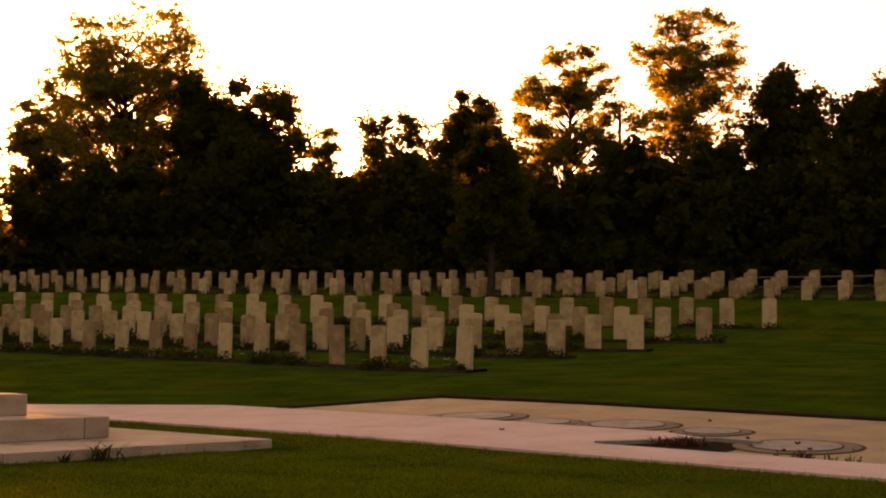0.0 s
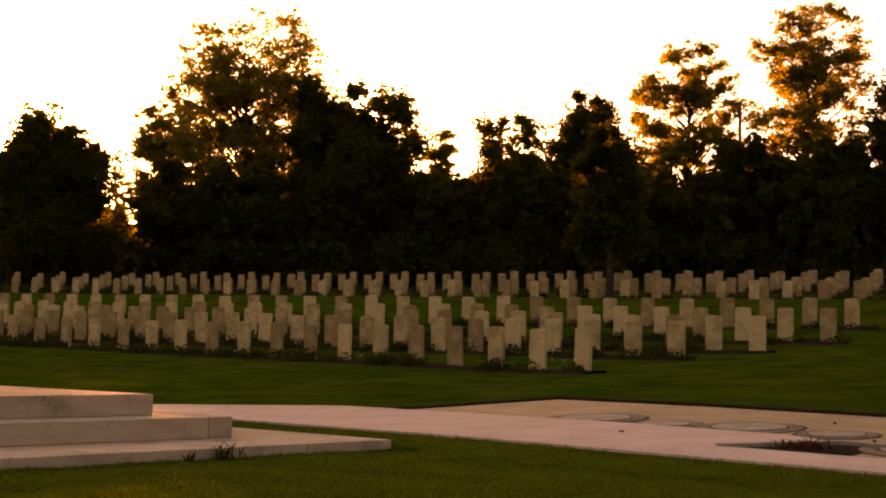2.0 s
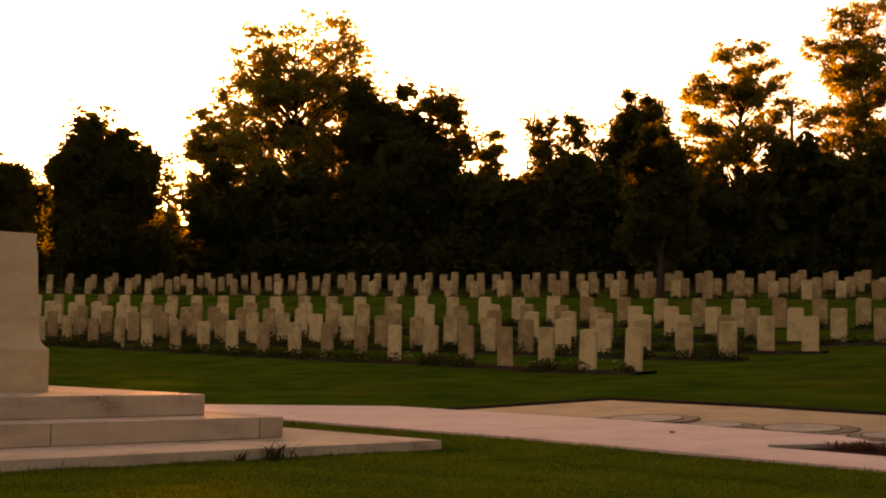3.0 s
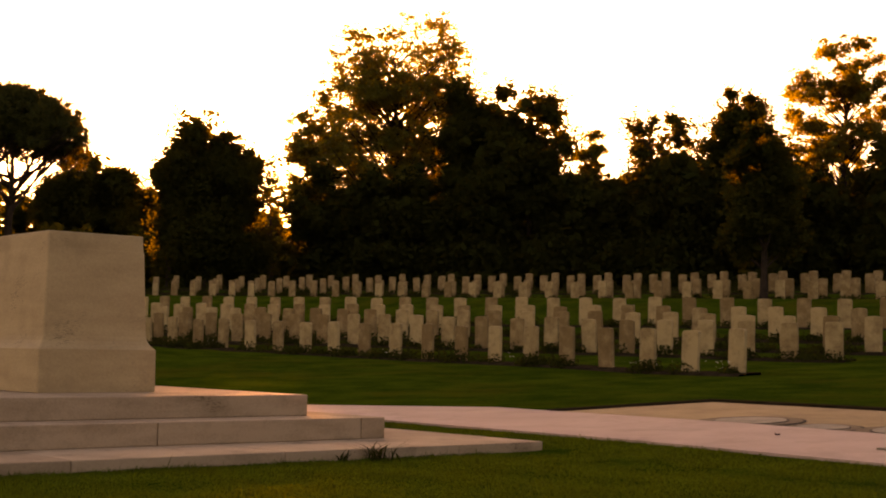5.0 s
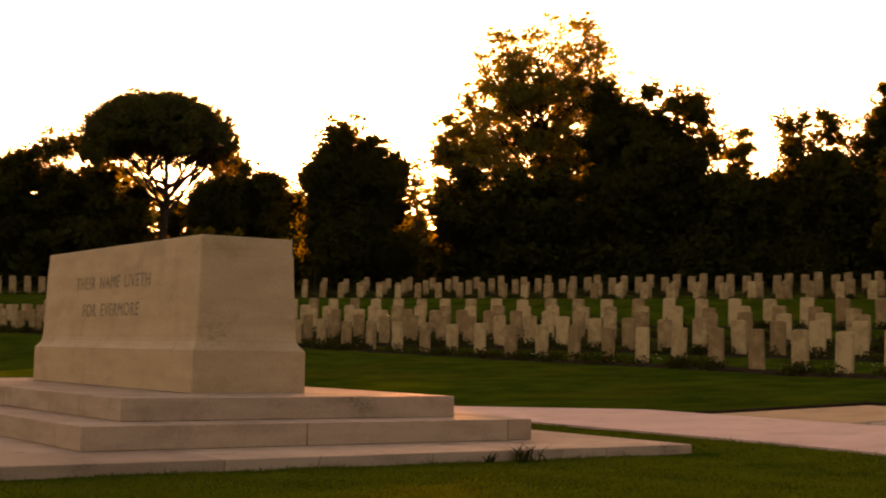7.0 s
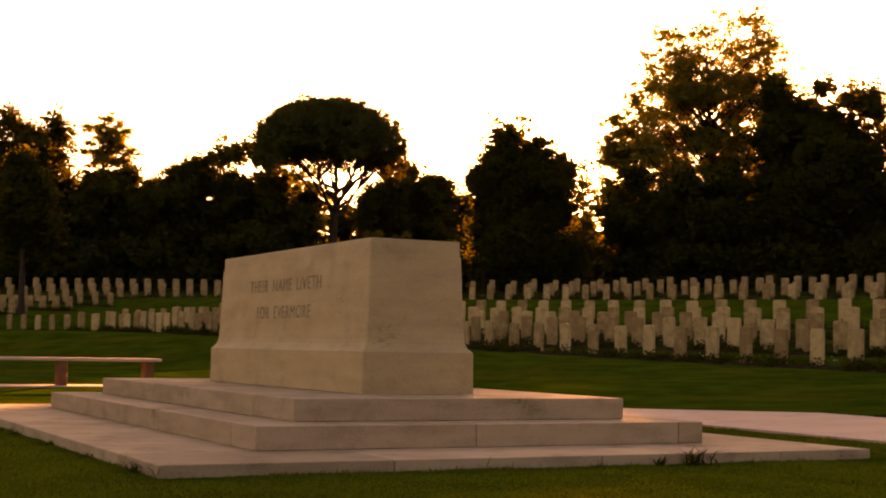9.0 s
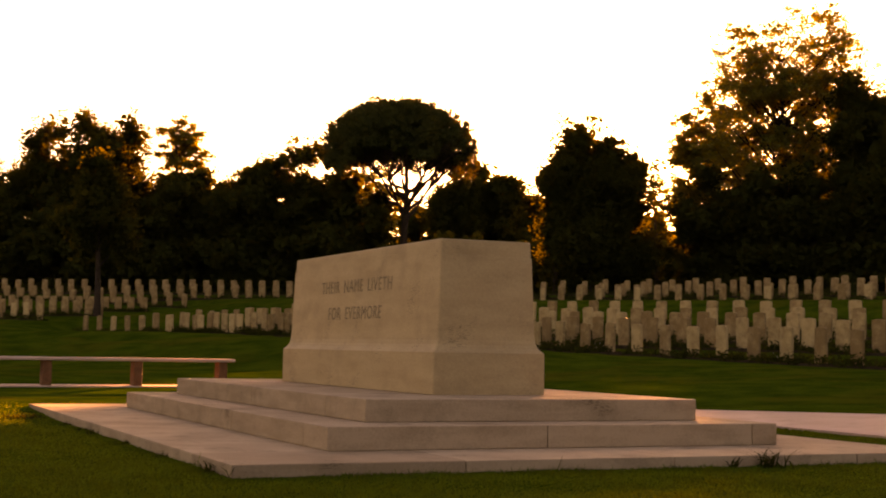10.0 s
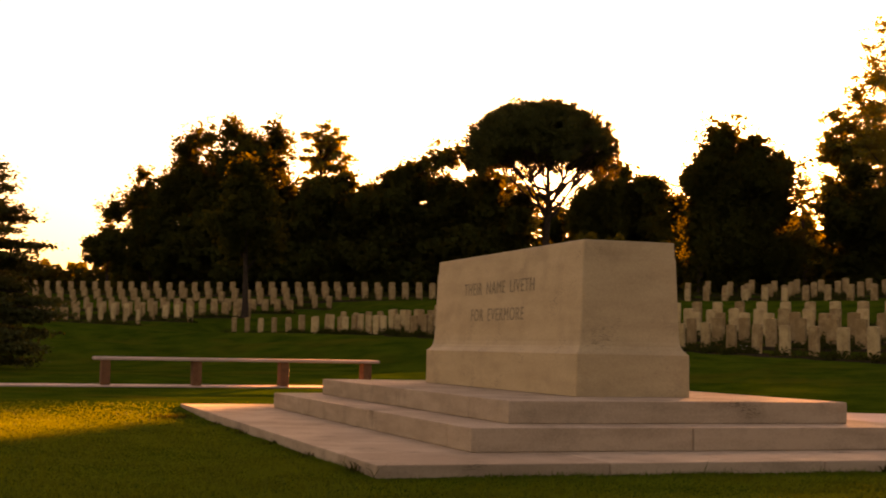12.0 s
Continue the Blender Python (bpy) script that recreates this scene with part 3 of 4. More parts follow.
def umbrella_pine(label, az, dist, seed):
    """A stone pine: a bare trunk, limbs that fan out, and a thick dome of upright needle tufts."""
    rng = np.random.RandomState(seed)
    x, y = place(az, dist)
    ground = lawn_at(x, y)

    def up(degrees_up):
        return EYE_Z + dist * math.tan(radians(degrees_up)) - ground
    top, rim, under, fork = up(9.88), up(8.4), up(7.6), up(5.6)
    wide = dist * math.tan(radians(2.95))
    thing = new("umbrella_pine")
    thing.location = (x, y, ground)
    tagged(thing, label, "tree")
    # tufts fill a dome that is thickest in the middle, with ragged lobes at the rim
    n = 2600
    w, out = rng.uniform(0, 2 * math.pi, n), rng.uniform(0, 1, n) ** 0.5
    edge = wide * (1 + 0.06 * np.sin(3 * w + 1) + 0.05 * np.sin(7 * w + 2) + 0.03 * np.sin(13 * w))
    roof = rim + (top - rim) * np.clip(1 - out ** 2.8, 0, 1) ** 0.7
    px, py = out * edge * np.cos(w), out * edge * np.sin(w)
    roof = roof + 0.22 * np.sin(px * 1.9 + 1) * np.cos(py * 1.7) + 0.14 * np.sin(px * 4.3) * np.cos(py * 3.9)
    sag = (out > 0.72) * np.clip(np.sin(2.0 * w + 0.5), 0, 1) * 1.3 + 0.4 * np.sin(5 * w) * out
    floor_z = under + 0.35 * (1 - out) - sag
    pz = roof - (roof - floor_z) * rng.uniform(0, 1, n) ** 1.35
    tufts = np.stack([px - 0.5, py, pz], axis=1)
    per = 26
    base = np.repeat(tufts, per, axis=0) + rng.normal(0, 0.10, (n * per, 3))
    way = rng.normal(0, 0.55, (n * per, 3)) + (0, 0, 0.8)
    way[:, :2] += np.repeat(tufts[:, :2], per, axis=0) / wide * 0.5
    way /= np.linalg.norm(way, axis=1)[:, None]
    side = np.cross(way, rng.normal(size=way.shape))
    side /= np.linalg.norm(side, axis=1)[:, None]
    length = rng.uniform(0.18, 0.42, n * per)[:, None]
    v = np.empty((n * per, 4, 3))
    v[:, 0], v[:, 1], v[:, 2], v[:, 3] = base, base + way * length * 0.5 + side * 0.045, base + way * length, base + way * length * 0.5 - side * 0.045
    crown = array_mesh("crown", v.reshape(-1, 3), np.arange(4 * n * per).reshape(-1, 4), NEEDLE, thing)
    # trunk, main limbs and their forks
    tv, tf = [], []
    head = Vector((0.15, 0, fork))
    tube(tv, tf, [(0, 0, -0.3), (0.05, 0, fork * 0.4), (0.0, 0, fork * 0.75), head, (0.1, 0, under + 0.6)], [0.34, 0.27, 0.23, 0.20, 0.07], 9)
    for k in range(17):
        a = 2 * math.pi * k / 17 + rng.normal(0, 0.2)
        start = Vector((0.08, 0, fork - 0.7 + 2.2 * (k * 5 % 17) / 17))
        far = wide * rng.uniform(0.32, 0.52)
        knee = Vector((math.cos(a) * far, math.sin(a) * far, start.z + (under - start.z) * rng.uniform(0.5, 0.75)))
        bend = start.lerp(knee, 0.5) + Vector((0, 0, -0.12 * far))
        tube(tv, tf, [start, bend, knee], [0.12, 0.095, 0.065], 6)
        for j in range(4):
            b = a + rng.normal(0, 0.4)
            reach = wide * rng.uniform(0.5, 0.92)
            tip = Vector((math.cos(b) * reach, math.sin(b) * reach, under + rng.uniform(0.2, 0.8)))
            mid = knee.lerp(tip, 0.5) + Vector(rng.normal(0, 0.12, 3))
            tube(tv, tf, [knee, mid, tip], [0.055, 0.038, 0.015], 5)
            for i in range(5):
                c = b + rng.normal(0, 0.25)
                twig = Vector((math.cos(c) * reach * 1.02, math.sin(c) * reach * 1.02, tip.z + rng.uniform(0, 0.5)))
                tube(tv, tf, [mid, mid.lerp(twig, 0.5) + Vector(rng.normal(0, 0.08, 3)), twig], [0.03, 0.022, 0.01], 4)
    array_mesh("trunk", tv, tf, BARK, thing, smooth=True)
    return crown


def conifer(label, az, dist, top, reach, seed=1):
    """A cedar: tiers of level branches with flat sprays of needles."""
    rng = np.random.RandomState(seed)
    x, y = place(az, dist)
    ground = lawn_at(x, y)
    high = EYE_Z + dist * math.tan(radians(top)) - ground
    thing = new("cedar_tree")
    thing.location = (x, y, ground)
    tagged(thing, label, "tree")
    tv, tf, cc = [], [], []
    tube(tv, tf, [(0, 0, -0.3 + high * s) for s in np.linspace(0, 1, 6)], [0.22 * (1.03 - s) for s in np.linspace(0, 1, 6)], 9)
    for k in range(110):
        z = high * (0.04 + 0.95 * (k / 110) ** 0.85)
        w = k * 2.4 + rng.normal(0, 0.3)
        far = reach * (1 - 0.72 * (z / high) ** 1.6) * rng.uniform(0.65, 1.1)
        end = Vector((math.cos(w) * far, math.sin(w) * far, z + rng.normal(0.0, 0.12)))
        a = Vector((0, 0, z))
        mids = [a.lerp(end, s) + Vector((0, 0, 0.12 * far * math.sin(s * 3.0) * 0.6)) for s in (0, 0.33, 0.66, 1)]
        tube(tv, tf, mids, [0.05, 0.035, 0.02, 0.006], 5)
        g = int(260 + 640 * far)
        s = rng.uniform(0.12, 1.05, g)
        o = np.array([a.lerp(end, q) for q in s]) + rng.normal(0, 1, (g, 3)) * np.array((0.20, 0.20, 0.05)) * (0.5 + 0.6 * s[:, None])
        cc.append(o)
    array_mesh("trunk", tv, tf, BARK, thing, smooth=True)
    cc = np.concatenate(cc)
    lv, lf = leaf_quads(cc, 0.10 * rng.uniform(0.6, 1.5, len(cc)), rng, 0.1)
    array_mesh("crown", lv, lf, NEEDLE, thing)


DARK = "dark broadleaf tree with a dense crown at the cemetery edge"
AIRY = "tall tree with an open feathery crown against the sky"
HEDGE = "dense dark shrub in the belt under the trees"
tree(DARK, 29.72, 72, 10.66, 2.20, 3.63, "dense", 27200, 0.250, 1, 60)
tree("dark narrow tree with a pointed crown", 26.08, 74, 11.19, 1.66, 3.64, "dense", 23800, 0.234, 2, 60)
tree(AIRY, 21.95, 78, 13.75, 2.30, 6.6, "airy", 36000, 0.19, 3, 110)
tree(AIRY, 17.25, 79, 12.34, 2.15, 6.6, "airy", 32000, 0.19, 4, 100)
tree(DARK, 13.33, 78, 10.51, 1.66, 6.79, "dense", 14450, 0.211, 5, 70)
tree("rounded tree with small leaves against the sky", 10.0, 80, 9.55, 1.9, 3.27, "dense", 18700, 0.195, 6, 85)
tree(AIRY, 7.25, 84, 8.93, 0.85, 4.61, "airy", 14000, 0.19, 7, 50)
tree(DARK, 4.84, 82, 10.53, 1.85, 3.17, "dense", 23800, 0.234, 8, 80)
tree(DARK, 2.54, 84, 10.89, 1.96, 3.12, "dense", 23800, 0.234, 9, 80)
tree(AIRY, -0.55, 88, 13.4, 3.2, 5.4, "airy", 76000, 0.19, 41, 240)
tree(AIRY, -3.6, 92, 10.3, 1.65, 4.4, "airy", 34000, 0.2, 11, 110)
tree("rounded tree in front of the low sun", -8.3, 83, 9.2, 2.3, 2.85, "dense", 36000, 0.2, 12, 120)
tree(DARK, -12.6, 122, 7.5, 1.75, 2.75, "dense", 38000, 0.281, 13, 80)
tree(DARK, -13.9, 118, 7.3, 1.1, 2.75, "dense", 26000, 0.25, 31, 70)
tree(AIRY, -17.7, 112, 7.4, 1.5, 4.2, "airy", 22000, 0.2, 34, 90)
tree(DARK, -18.3, 112, 6.5, 1.2, 2.75, "dense", 20000, 0.27, 32, 60)
tree(DARK, -9.8, 84, 8.3, 0.8, 3.0, "dense", 12000, 0.2, 37, 45)
tree(DARK, -9.0, 85, 8.95, 0.95, 4.0, "dense", 14000, 0.2, 38, 50)
tree("small open tree in the gap under the low sun", -5.7, 100, 7.2, 0.8, 3.4, "airy", 1600, 0.2, 35, 30)
tree(DARK, -10.9, 126, 6.3, 0.95, 2.7, "dense", 18000, 0.25, 36, 60)
umbrella_pine("umbrella pine with a domed dark crown on bare fanned limbs", -16.05, 91, 14)
tree(DARK, -20.07, 95, 8.28, 1.73, 2.78, "dense", 20400, 0.234, 16, 70)
tree(DARK, -21.99, 96, 7.48, 1.16, 2.74, "dense", 13600, 0.218, 17, 50)
tree(AIRY, -25.2, 99, 8.9, 1.1, 5.2, "airy", 22000, 0.19, 18, 90)
tree(DARK, -23.90, 98, 7.04, 1.16, 2.69, "dense", 11900, 0.218, 19, 50)
tree(DARK, -29.2, 98, 8.95, 2.3, 2.69, "dense", 32300, 0.234, 20, 95)
tree(DARK, -32.0, 101, 6.80, 1.75, 2.6, "dense", 24000, 0.211, 21, 80)
tree("small round dark tree on a short trunk", -33.73, 97, 4.40, 1.02, 2.89, "dense", 10200, 0.203, 22, 40)
tree(DARK, -27.5, 100, 8.9, 1.35, 3.4, "dense", 20000, 0.234, 33, 80)
tree(DARK, -28.24, 70, 7.4, 1.45, 3.4, "dense", 15300, 0.203, 23, 60)
tree(DARK, 14.21, 53, 9.3, 1.62, 4.0, "dense", 15300, 0.172, 24, 60)
conifer("dark cedar with low spreading branches over the lawn", -39.6, 34, 7.2, 2.55, 5)
# shrub belt below the crowns
for i, (az, dist, top, wide) in enumerate(((33, 70, 6.8, 2.8), (28.5, 71, 8.2, 2.8), (24, 73, 8.4, 2.6), (19.6, 75, 8.5, 2.7), (15.2, 76, 8.0, 2.7),
                                           (11.2, 78, 7.6, 2.5), (7.2, 80, 7.2, 2.4), (3.4, 82, 8.6, 2.6), (-0.4, 84, 7.4, 2.6),
                                           (-3.0, 86, 7.4, 2.1), (-8.1, 86, 7.6, 2.3), (-11.2, 132, 6.2, 2.0), (-14.6, 128, 5.9, 2.1),
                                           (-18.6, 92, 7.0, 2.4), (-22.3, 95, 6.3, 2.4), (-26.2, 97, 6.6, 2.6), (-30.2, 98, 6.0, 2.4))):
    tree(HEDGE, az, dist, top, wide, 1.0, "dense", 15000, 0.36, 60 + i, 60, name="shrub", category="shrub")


def far_wood():
    """The wood that closes the view behind the belt, and the low hedge in its gap."""
    rng = np.random.RandomState(99)
    n = 120000
    az = rng.uniform(-33.5, 40, n)
    d = rng.uniform(104, 114, n) - np.clip(az, 0, 40) * 0.7
    bump = 1.0 + 0.07 * np.sin(az * 1.7) + 0.05 * np.sin(az * 4.3 + 1) + 0.03 * np.sin(az * 11)
    rise = np.interp(az, (-33.5, -31, -29.4, -28, -24, -19, -17, -9, -7, -2, 2, 8, 14, 40), (2.8, 3.2, 3.6, 5.6, 5.6, 5.4, 4.3, 4.3, 5.0, 5.6, 7.2, 6.4, 7.4, 7.8))
    up = rng.uniform(0, 1, n) ** 0.8 * rise * bump
    p = np.stack([d * np.sin(np.radians(az)), d * np.cos(np.radians(az)), EYE_Z + d * np.tan(np.radians(up))], axis=1)
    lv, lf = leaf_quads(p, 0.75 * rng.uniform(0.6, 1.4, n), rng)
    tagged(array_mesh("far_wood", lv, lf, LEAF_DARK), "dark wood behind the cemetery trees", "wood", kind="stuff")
    # Out of view, added to cut low sky light from the right and behind.
    n = 60000
    az = rng.uniform(44, 190, n)
    d = rng.uniform(56, 64, n)
    up = rng.uniform(0, 1, n) ** 0.8 * 15 * (1.0 + 0.14 * np.sin(az * 0.9) + 0.10 * np.sin(az * 2.3 + 1)) - 1.5
    p = np.stack([d * np.sin(np.radians(az)), d * np.cos(np.radians(az)), EYE_Z + d * np.tan(np.radians(up))], axis=1)
    lv, lf = leaf_quads(p, 1.0 * rng.uniform(0.6, 1.4, n), rng)
    tagged(array_mesh("sky_block_wood", lv, lf, LEAF_DARK), "unseen dark wood added to block low sky light from the right and behind", "wood", kind="stuff")
    n = 22000
    az = rng.uniform(-50, -32, n)
    d = rng.uniform(118, 124, n)
    up = 1.2 + rng.uniform(0, 1, n) * (1.75 + 0.12 * np.sin(az * 5) + 0.1 * np.sin(az * 13))
    p = np.stack([d * np.sin(np.radians(az)), d * np.cos(np.radians(az)), EYE_Z + d * np.tan(np.radians(up))], axis=1)
    lv, lf = leaf_quads(p, 0.5 * rng.uniform(0.6, 1.4, n), rng)
    tagged(array_mesh("far_hedge", lv, lf, LEAF_DARK), "low dark hedge on the far edge", "hedge", kind="stuff")


far_wood()


# ---- garden bench ----
def build_bench():
    thing = new("garden_bench")
    p = A_DIR * 25.85 + B_DIR * 4.7
    thing.matrix_world = Matrix.Translation((p.x, p.y, lawn_near(p.x, p.y) + 0.02)) @ UV
    tagged(thing, "long backless bench, pale stone seat on brown piers", "bench")
    bm = bmesh.new()
    box(bm, -2.64, -0.21, 0.445, 2.64, 0.21, 0.505, 0.025)
    part("seat", bm, PAVING, thing, "pale stone seat slab")
    for x in (-2.42, -0.79, 0.83, 2.42):
        bm = bmesh.new()
        box(bm, x - 0.08, -0.16, -0.06, x + 0.08, 0.16, 0.443, 0.014)
        part("pier", bm, BRICKY, thing, "brown stone pier")


build_bench()


# ---- pole and fence at the wood's edge ----
def build_pole():
    x, y = place(19.42, 77)
    z = lawn_at(x, y)
    bm = bmesh.new()
    h = EYE_Z + 77 * math.tan(radians(10.1)) - z
    bmesh.ops.create_cone(bm, cap_ends=True, segments=14, radius1=0.12, radius2=0.085, depth=h + 0.4)
    bmesh.ops.translate(bm, verts=bm.verts, vec=(0, 0, h / 2 - 0.2))
    bmesh.ops.create_cone(bm, cap_ends=True, segments=14, radius1=0.11, radius2=0.03, depth=0.12, matrix=Matrix.Translation((0, 0, h + 0.05)))
    ob = part("wooden_pole", bm, WOOD)
    ob.location = (x, y, z)
    tagged(ob, "plain weathered wooden pole among the trees", "pole")


build_pole()


def build_fence():
    thing = new("fence")
    tagged(thing, "low weathered wooden fence below the trees", "fence")
    spots = []
    for k in range(9):
        x, y = place(24.5 + 1.25 * k, 62 - 0.5 * k)
        spots.append(Vector((x, y, lawn_at(x, y))))
    for s in spots:
        bm = bmesh.new()
        box(bm, -0.05, -0.05, -0.3, 0.05, 0.05, 1.05, 0.01)
        part("post", bm, WOOD, thing).location = s
    for a, b in zip(spots, spots[1:]):
        for h in (0.5, 0.92):
            tv, tf = [], []
            tube(tv, tf, [a + Vector((0, 0, h)), a.lerp(b, 0.5) + Vector((0, 0, h - 0.01)), b + Vector((0, 0, h))], [0.04, 0.04, 0.04], 6)
            array_mesh("rail", tv, tf, WOOD, thing)


build_fence()


# ---- plants on the court and weeds at the steps ----
def tuft(name, label, u, v, spread, high, count, mat, seed, lift=0.0):
    """A tuft of narrow upright leaves."""
    rng = np.random.RandomState(seed)
    p = A_DIR * u + B_DIR * v
    vs, fs = [], []
    for k in range(count):
        b = rng.normal(0, spread * 0.35, 2)
        w = rng.uniform(0, 6.283)
        out = rng.uniform(0.3, 1.5) * high
        h = high * rng.uniform(0.35, 1.0)
        t = 0.004 + 0.004 * rng.rand()
        sx, sy = -math.sin(w) * t, math.cos(w) * t
        i = len(vs)
        mx, my = b[0] + math.cos(w) * out * 0.35, b[1] + math.sin(w) * out * 0.35
        vs += [(b[0] - sx, b[1] - sy, -0.01), (b[0] + sx, b[1] + sy, -0.01), (mx + sx, my + sy, h * 0.65), (mx - sx, my - sy, h * 0.65),
               (b[0] + math.cos(w) * out, b[1] + math.sin(w) * out, h)]
        vs.append((b[0] + math.cos(w) * out + sx * 0.2, b[1] + math.sin(w) * out + sy * 0.2, h))
        fs += [(i, i + 1, i + 2, i + 3), (i + 3, i + 2, i + 5, i + 4)]
    ob = array_mesh(name, vs, fs, mat)
    ob.location = (p.x, p.y, lawn_near(p.x, p.y) + lift)
    return tagged(ob, label, "plant", kind="stuff")


def small_plants():
    paving("planting_pit", "dark soil pit let into the court", [(7.1, 11.24), (6.45, 12.03), (5.98, 11.98), (5.96, 11.24)], 0.016, 0.1, SOIL, "planting pit")
    paving("planting_kerb", "grey weathered stone kerb round the planting pit", [(7.24, 11.23), (6.46, 12.13), (5.93, 12.07), (5.93, 11.99), (6.42, 12.04), (7.14, 11.23)],
           0.05, 0.15, DISC, "kerb")
    for k, (u, v) in enumerate(((6.72, 11.6), (6.6, 11.55), (6.5, 11.6), (6.4, 11.65), (6.55, 11.75))):
        tagged(tuft("pit_plant", "low red-brown leafy plant in the soil pit", u, v, 0.2, 0.085, 50, RED_PLANT, 200 + k, 0.016), kind="stuff")
    for k, u in enumerate((5.42, 5.22, 5.16, 4.92, 4.72, 4.3, 4.08, 3.8)):
        tuft("joint_weed", "small weed in the joint of the paving", u, 11.3, 0.09, 0.085, (6, 22, 22, 14, 12, 12, 14, 10)[k], RED_PLANT if k in (1, 2) else BLADE, 220 + k, 0.012)
    tuft("step_weed", "dark spiky weed growing at the foot of the step", 9.63, 7.38, 0.2, 0.17, 46, PLANT, 240)
    tuft("step_weed", "dark spiky weed growing at the foot of the step", 9.63, 7.02, 0.06, 0.12, 12, PLANT, 241)
    tuft("step_weed", "small dark leafy weed by the step's corner", 10.15, 2.71, 0.12, 0.11, 26, PLANT, 242)
    tuft("step_weed", "small dark leafy weed by the step's corner", 9.66, 2.73, 0.03, 0.12, 4, PLANT, 243)
    # Dark leaves added in place of the shadow patch at the steps' far corner.
    tagged(tuft("shadow_tuft", "low dark leaves standing in for a shadow patch by the steps' far corner", 17.75, 2.42, 0.42, 0.07, 110, PLANT, 250), kind="stuff")
    for k, (u, high) in enumerate(((16.2, 0.06), (15.2, 0.05), (14.6, 0.07), (13.1, 0.05), (11.6, 0.06))):
        tagged(tuft("edge_weeds", "small dark weeds along the foot of the step", u, 2.70, 0.12, high, 24, PLANT, 260 + k), kind="stuff")

small_plants()


def fallen_leaves():
    """Dry curled leaves that lie on the court and the path."""
    rng = np.random.RandomState(71)
    for u, v in ((5.62, 12.15), (5.9, 11.75), (5.35, 11.82), (6.2, 12.3), (4.95, 11.9), (4.5, 12.35), (8.6, 11.6), (5.5, 11.6), (7.3, 13.6)):
        p = A_DIR * u + B_DIR * v
        bm = bmesh.new()
        bmesh.ops.create_grid(bm, x_segments=3, y_segments=2, size=0.5)
        for q in bm.verts:
            q.co = Vector((q.co.x * 0.075, q.co.y * 0.045 * (1.1 - 1.6 * abs(q.co.x)), 0.012 + 0.08 * q.co.x ** 2 * rng.uniform(0.6, 1.4)))
        bmesh.ops.solidify(bm, geom=bm.faces[:], thickness=0.002)
        ob = part("fallen_leaf", bm, RED_PLANT)
        ob.matrix_world = pose(p.x, p.y, lawn_near(p.x, p.y) + (0.03 if v < 11.7 and u > 7 else 0.018), 0, 0, rng.uniform(0, 360))
        tagged(ob, "dry brown fallen leaf on the paving", "leaf", "fallen leaves")


fallen_leaves()


def flowers():
    """Small pale blooms among the plants of the nearest row."""
    rng = np.random.RandomState(72)
    _, at, ends = ROWS[0]
    k = rng.choice([0.45, 1.5, 2.5, 5.6, 9.4, 15.5], 46) + rng.normal(0, 0.16, 46)
    c = row_points(at, ends, k) + rng.normal(0, 0.06, (46, 3))
    c[:, 1] -= 0.28
    c[:, 2] = lawn_height(c[:, 0], c[:, 1]) + rng.uniform(0.12, 0.26, 46)
    lv, lf = leaf_quads(c, rng.uniform(0.025, 0.045, 46), rng, 1.0)
    tagged(array_mesh("small_flowers", lv, lf, PETAL), "small white flowers among the headstone plants", "flowers", kind="stuff")


flowers()


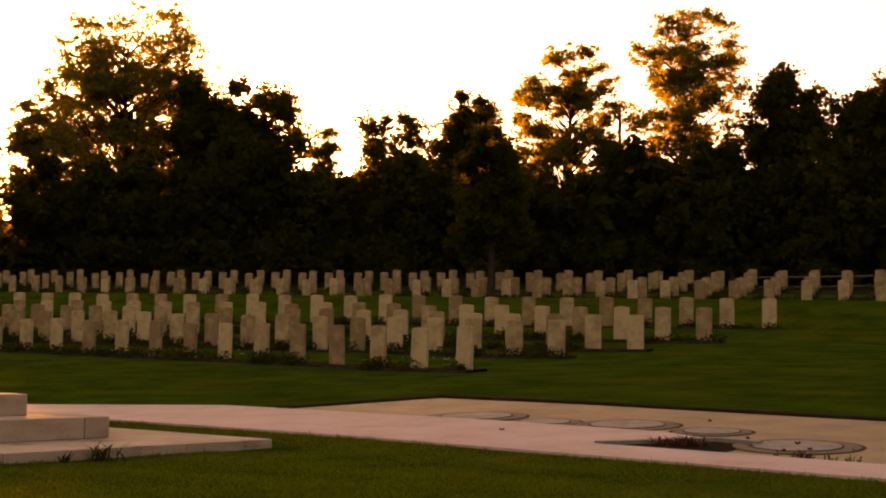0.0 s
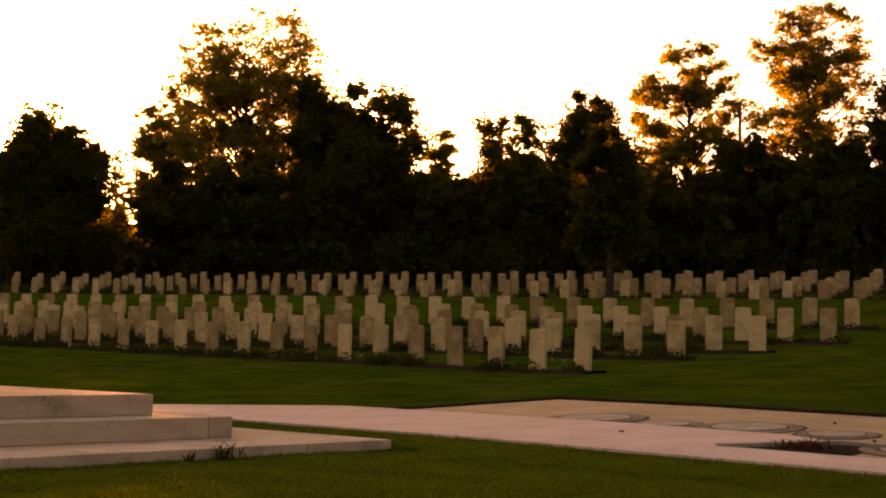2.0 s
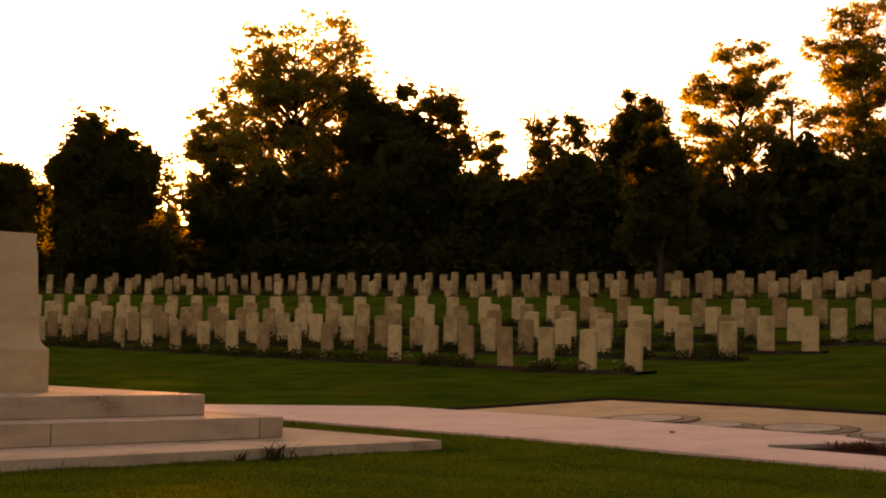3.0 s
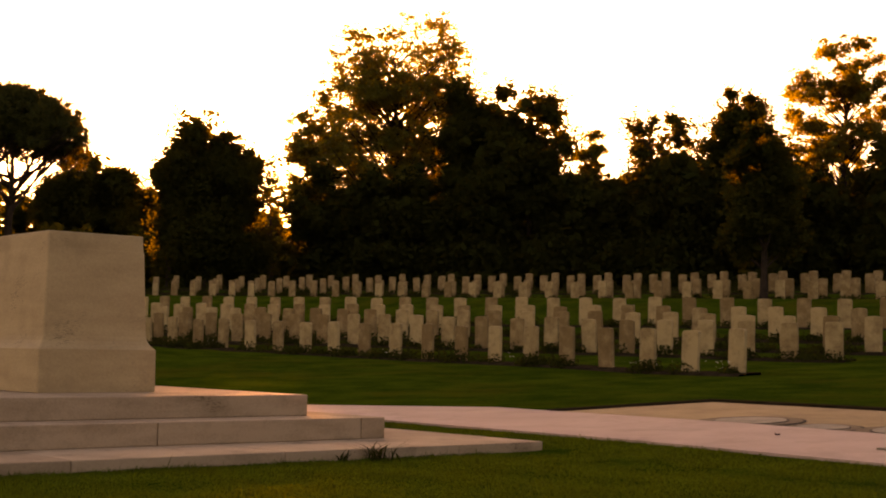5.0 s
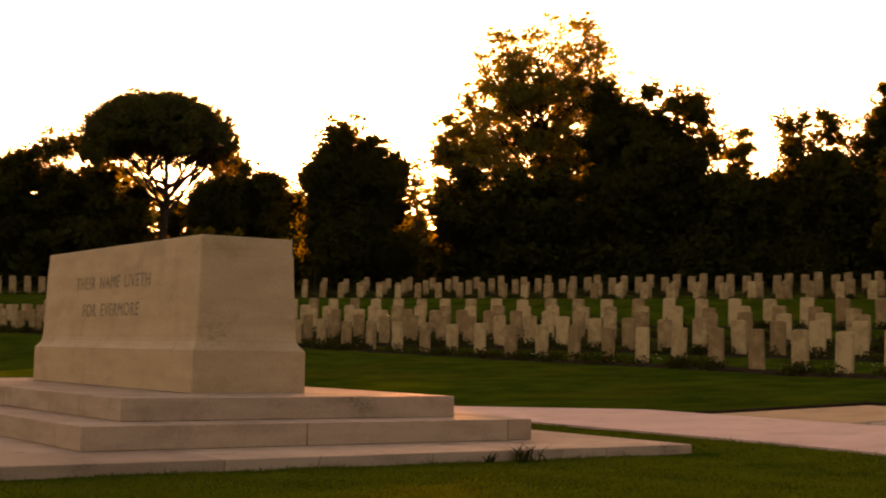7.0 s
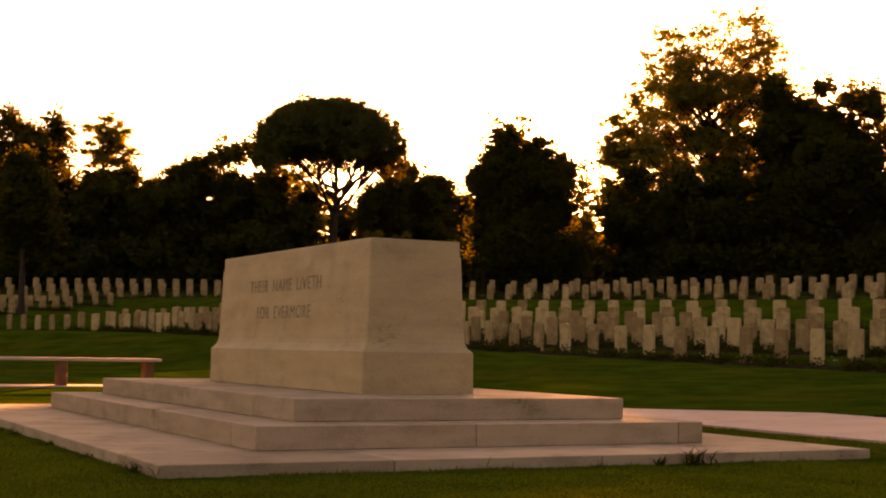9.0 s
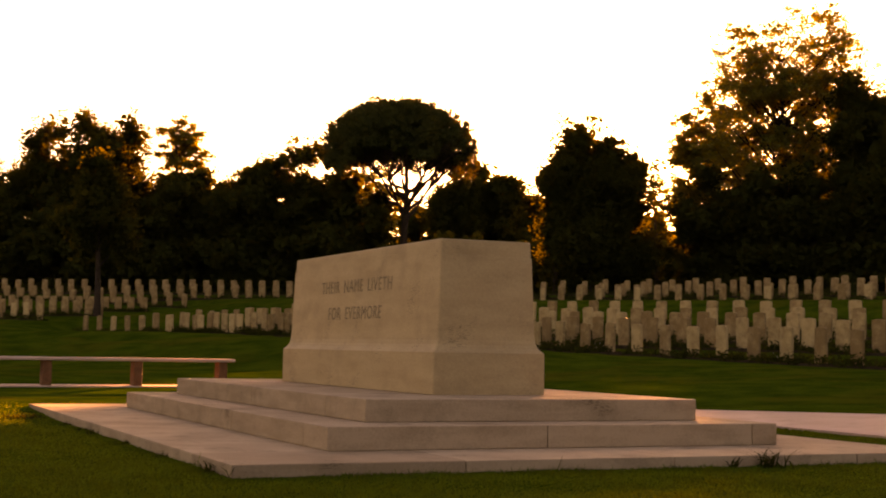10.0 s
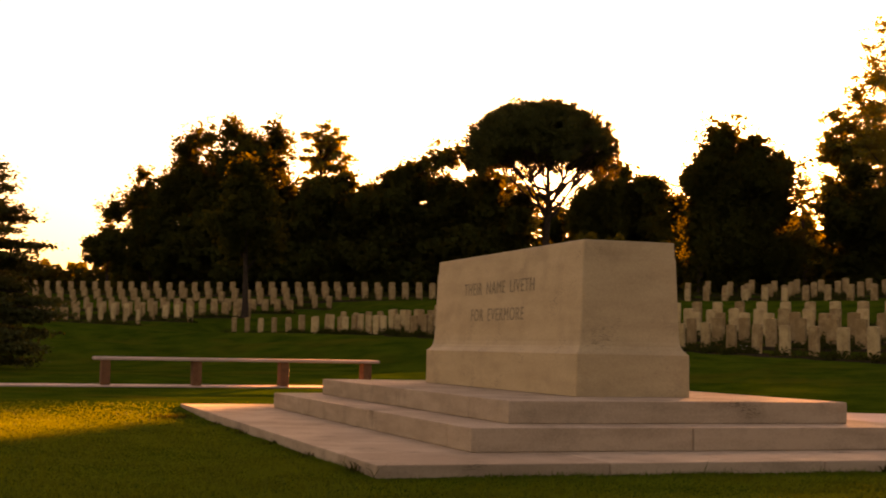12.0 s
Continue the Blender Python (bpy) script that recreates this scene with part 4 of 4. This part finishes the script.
# ---- grass blades on the lawn close by ----
def grass():
    rng = np.random.RandomState(31)
    n = 620000
    d = rng.uniform(6.8 ** 0.45, 21 ** 0.45, n) ** (1 / 0.45)
    az = np.radians(rng.uniform(-40, 36, n))
    x, y = d * np.sin(az), d * np.cos(az)
    u, v = x * A_DIR.x + y * A_DIR.y, x * B_DIR.x + y * B_DIR.y
    su, sv = u - (STONE_AT[0] * A_DIR.x + STONE_AT[1] * A_DIR.y), v - (STONE_AT[0] * B_DIR.x + STONE_AT[1] * B_DIR.y)
    # denser along the foot of the steps and the path's edge
    k = 9000
    e, w = rng.uniform(0, 1, k), rng.uniform(0.0, 0.07, k)
    us = STONE_AT[0] * A_DIR.x + STONE_AT[1] * A_DIR.y
    vs0 = STONE_AT[0] * B_DIR.x + STONE_AT[1] * B_DIR.y
    third = np.arange(k) % 3
    eu = np.where(third == 0, us - 2.635 - w, np.where(third == 1, us - 2.7 + e * (LONG + 5.3), 3 + e * 11))
    ev = np.where(third == 0, vs0 - 2.75 + e * (SHORT + 5.5), np.where(third == 1, vs0 - 2.715 - w, 10.33 + 0.0086 * (eu + 6) - w))
    x = np.concatenate([x, eu * A_DIR.x + ev * B_DIR.x])
    y = np.concatenate([y, eu * A_DIR.y + ev * B_DIR.y])
    u, v = np.concatenate([u, eu]), np.concatenate([v, ev])
    su, sv = np.concatenate([su, eu - us]), np.concatenate([sv, ev - vs0])
    d = np.hypot(x, y)
    n = len(x)
    paved = (v > 10.36 + 0.0086 * (u + 6) - 0.03) & (v < 14.9) & (u < 18)
    on_steps = (su > -2.634) & (su < LONG + 2.634) & (sv > -2.714) & (sv < SHORT + 2.714)
    ok = ~on_steps & ~paved & (u < 24.8) & (v < 14) & (rng.rand(n) < (21 - d) / 5)
    x, y, v, d = x[ok], y[ok], v[ok], d[ok]
    z = lawn_height(x, y)
    n = len(x)
    h = rng.uniform(0.008, 0.032, n) * (0.75 + 0.35 * np.sin(x * 2.1 + 1.3 * np.sin(y * 1.7)) * np.sin(y * 2.6 + x))
    clump = np.sin(x * 9.1 + 2 * np.sin(y * 5.3)) * np.sin(y * 8.3 + 2 * np.sin(x * 6.1)) > 0.55
    h[clump & (rng.rand(n) < 0.35)] *= 1.6
    h[rng.rand(n) < 0.02] *= 1.7
    u, su, sv = u[ok], su[ok], sv[ok]
    edge = ((v > 10.1) & (v < 10.5)) | ((su > -2.75) & (su < LONG + 2.75) & (sv > -2.82) & (sv < SHORT + 2.82))
    h[edge & (rng.rand(n) < 0.1)] *= 1.8
    w = rng.uniform(0, 6.283, n)
    t = 0.0022 + 0.00028 * d
    lean = rng.normal(0, 0.5, (n, 2)) * h[:, None]
    a = np.stack([x - np.cos(w) * t, y - np.sin(w) * t, z - 0.005], axis=1)
    b = np.stack([x + np.cos(w) * t, y + np.sin(w) * t, z - 0.005], axis=1)
    c = np.stack([x + lean[:, 0], y + lean[:, 1], z + h], axis=1)
    vs = np.stack([a, b, c], axis=1).reshape(-1, 3)
    tagged(array_mesh("grass", vs, np.arange(3 * n).reshape(n, 3), BLADE), "short green lawn grass", "grass", kind="stuff")


grass()
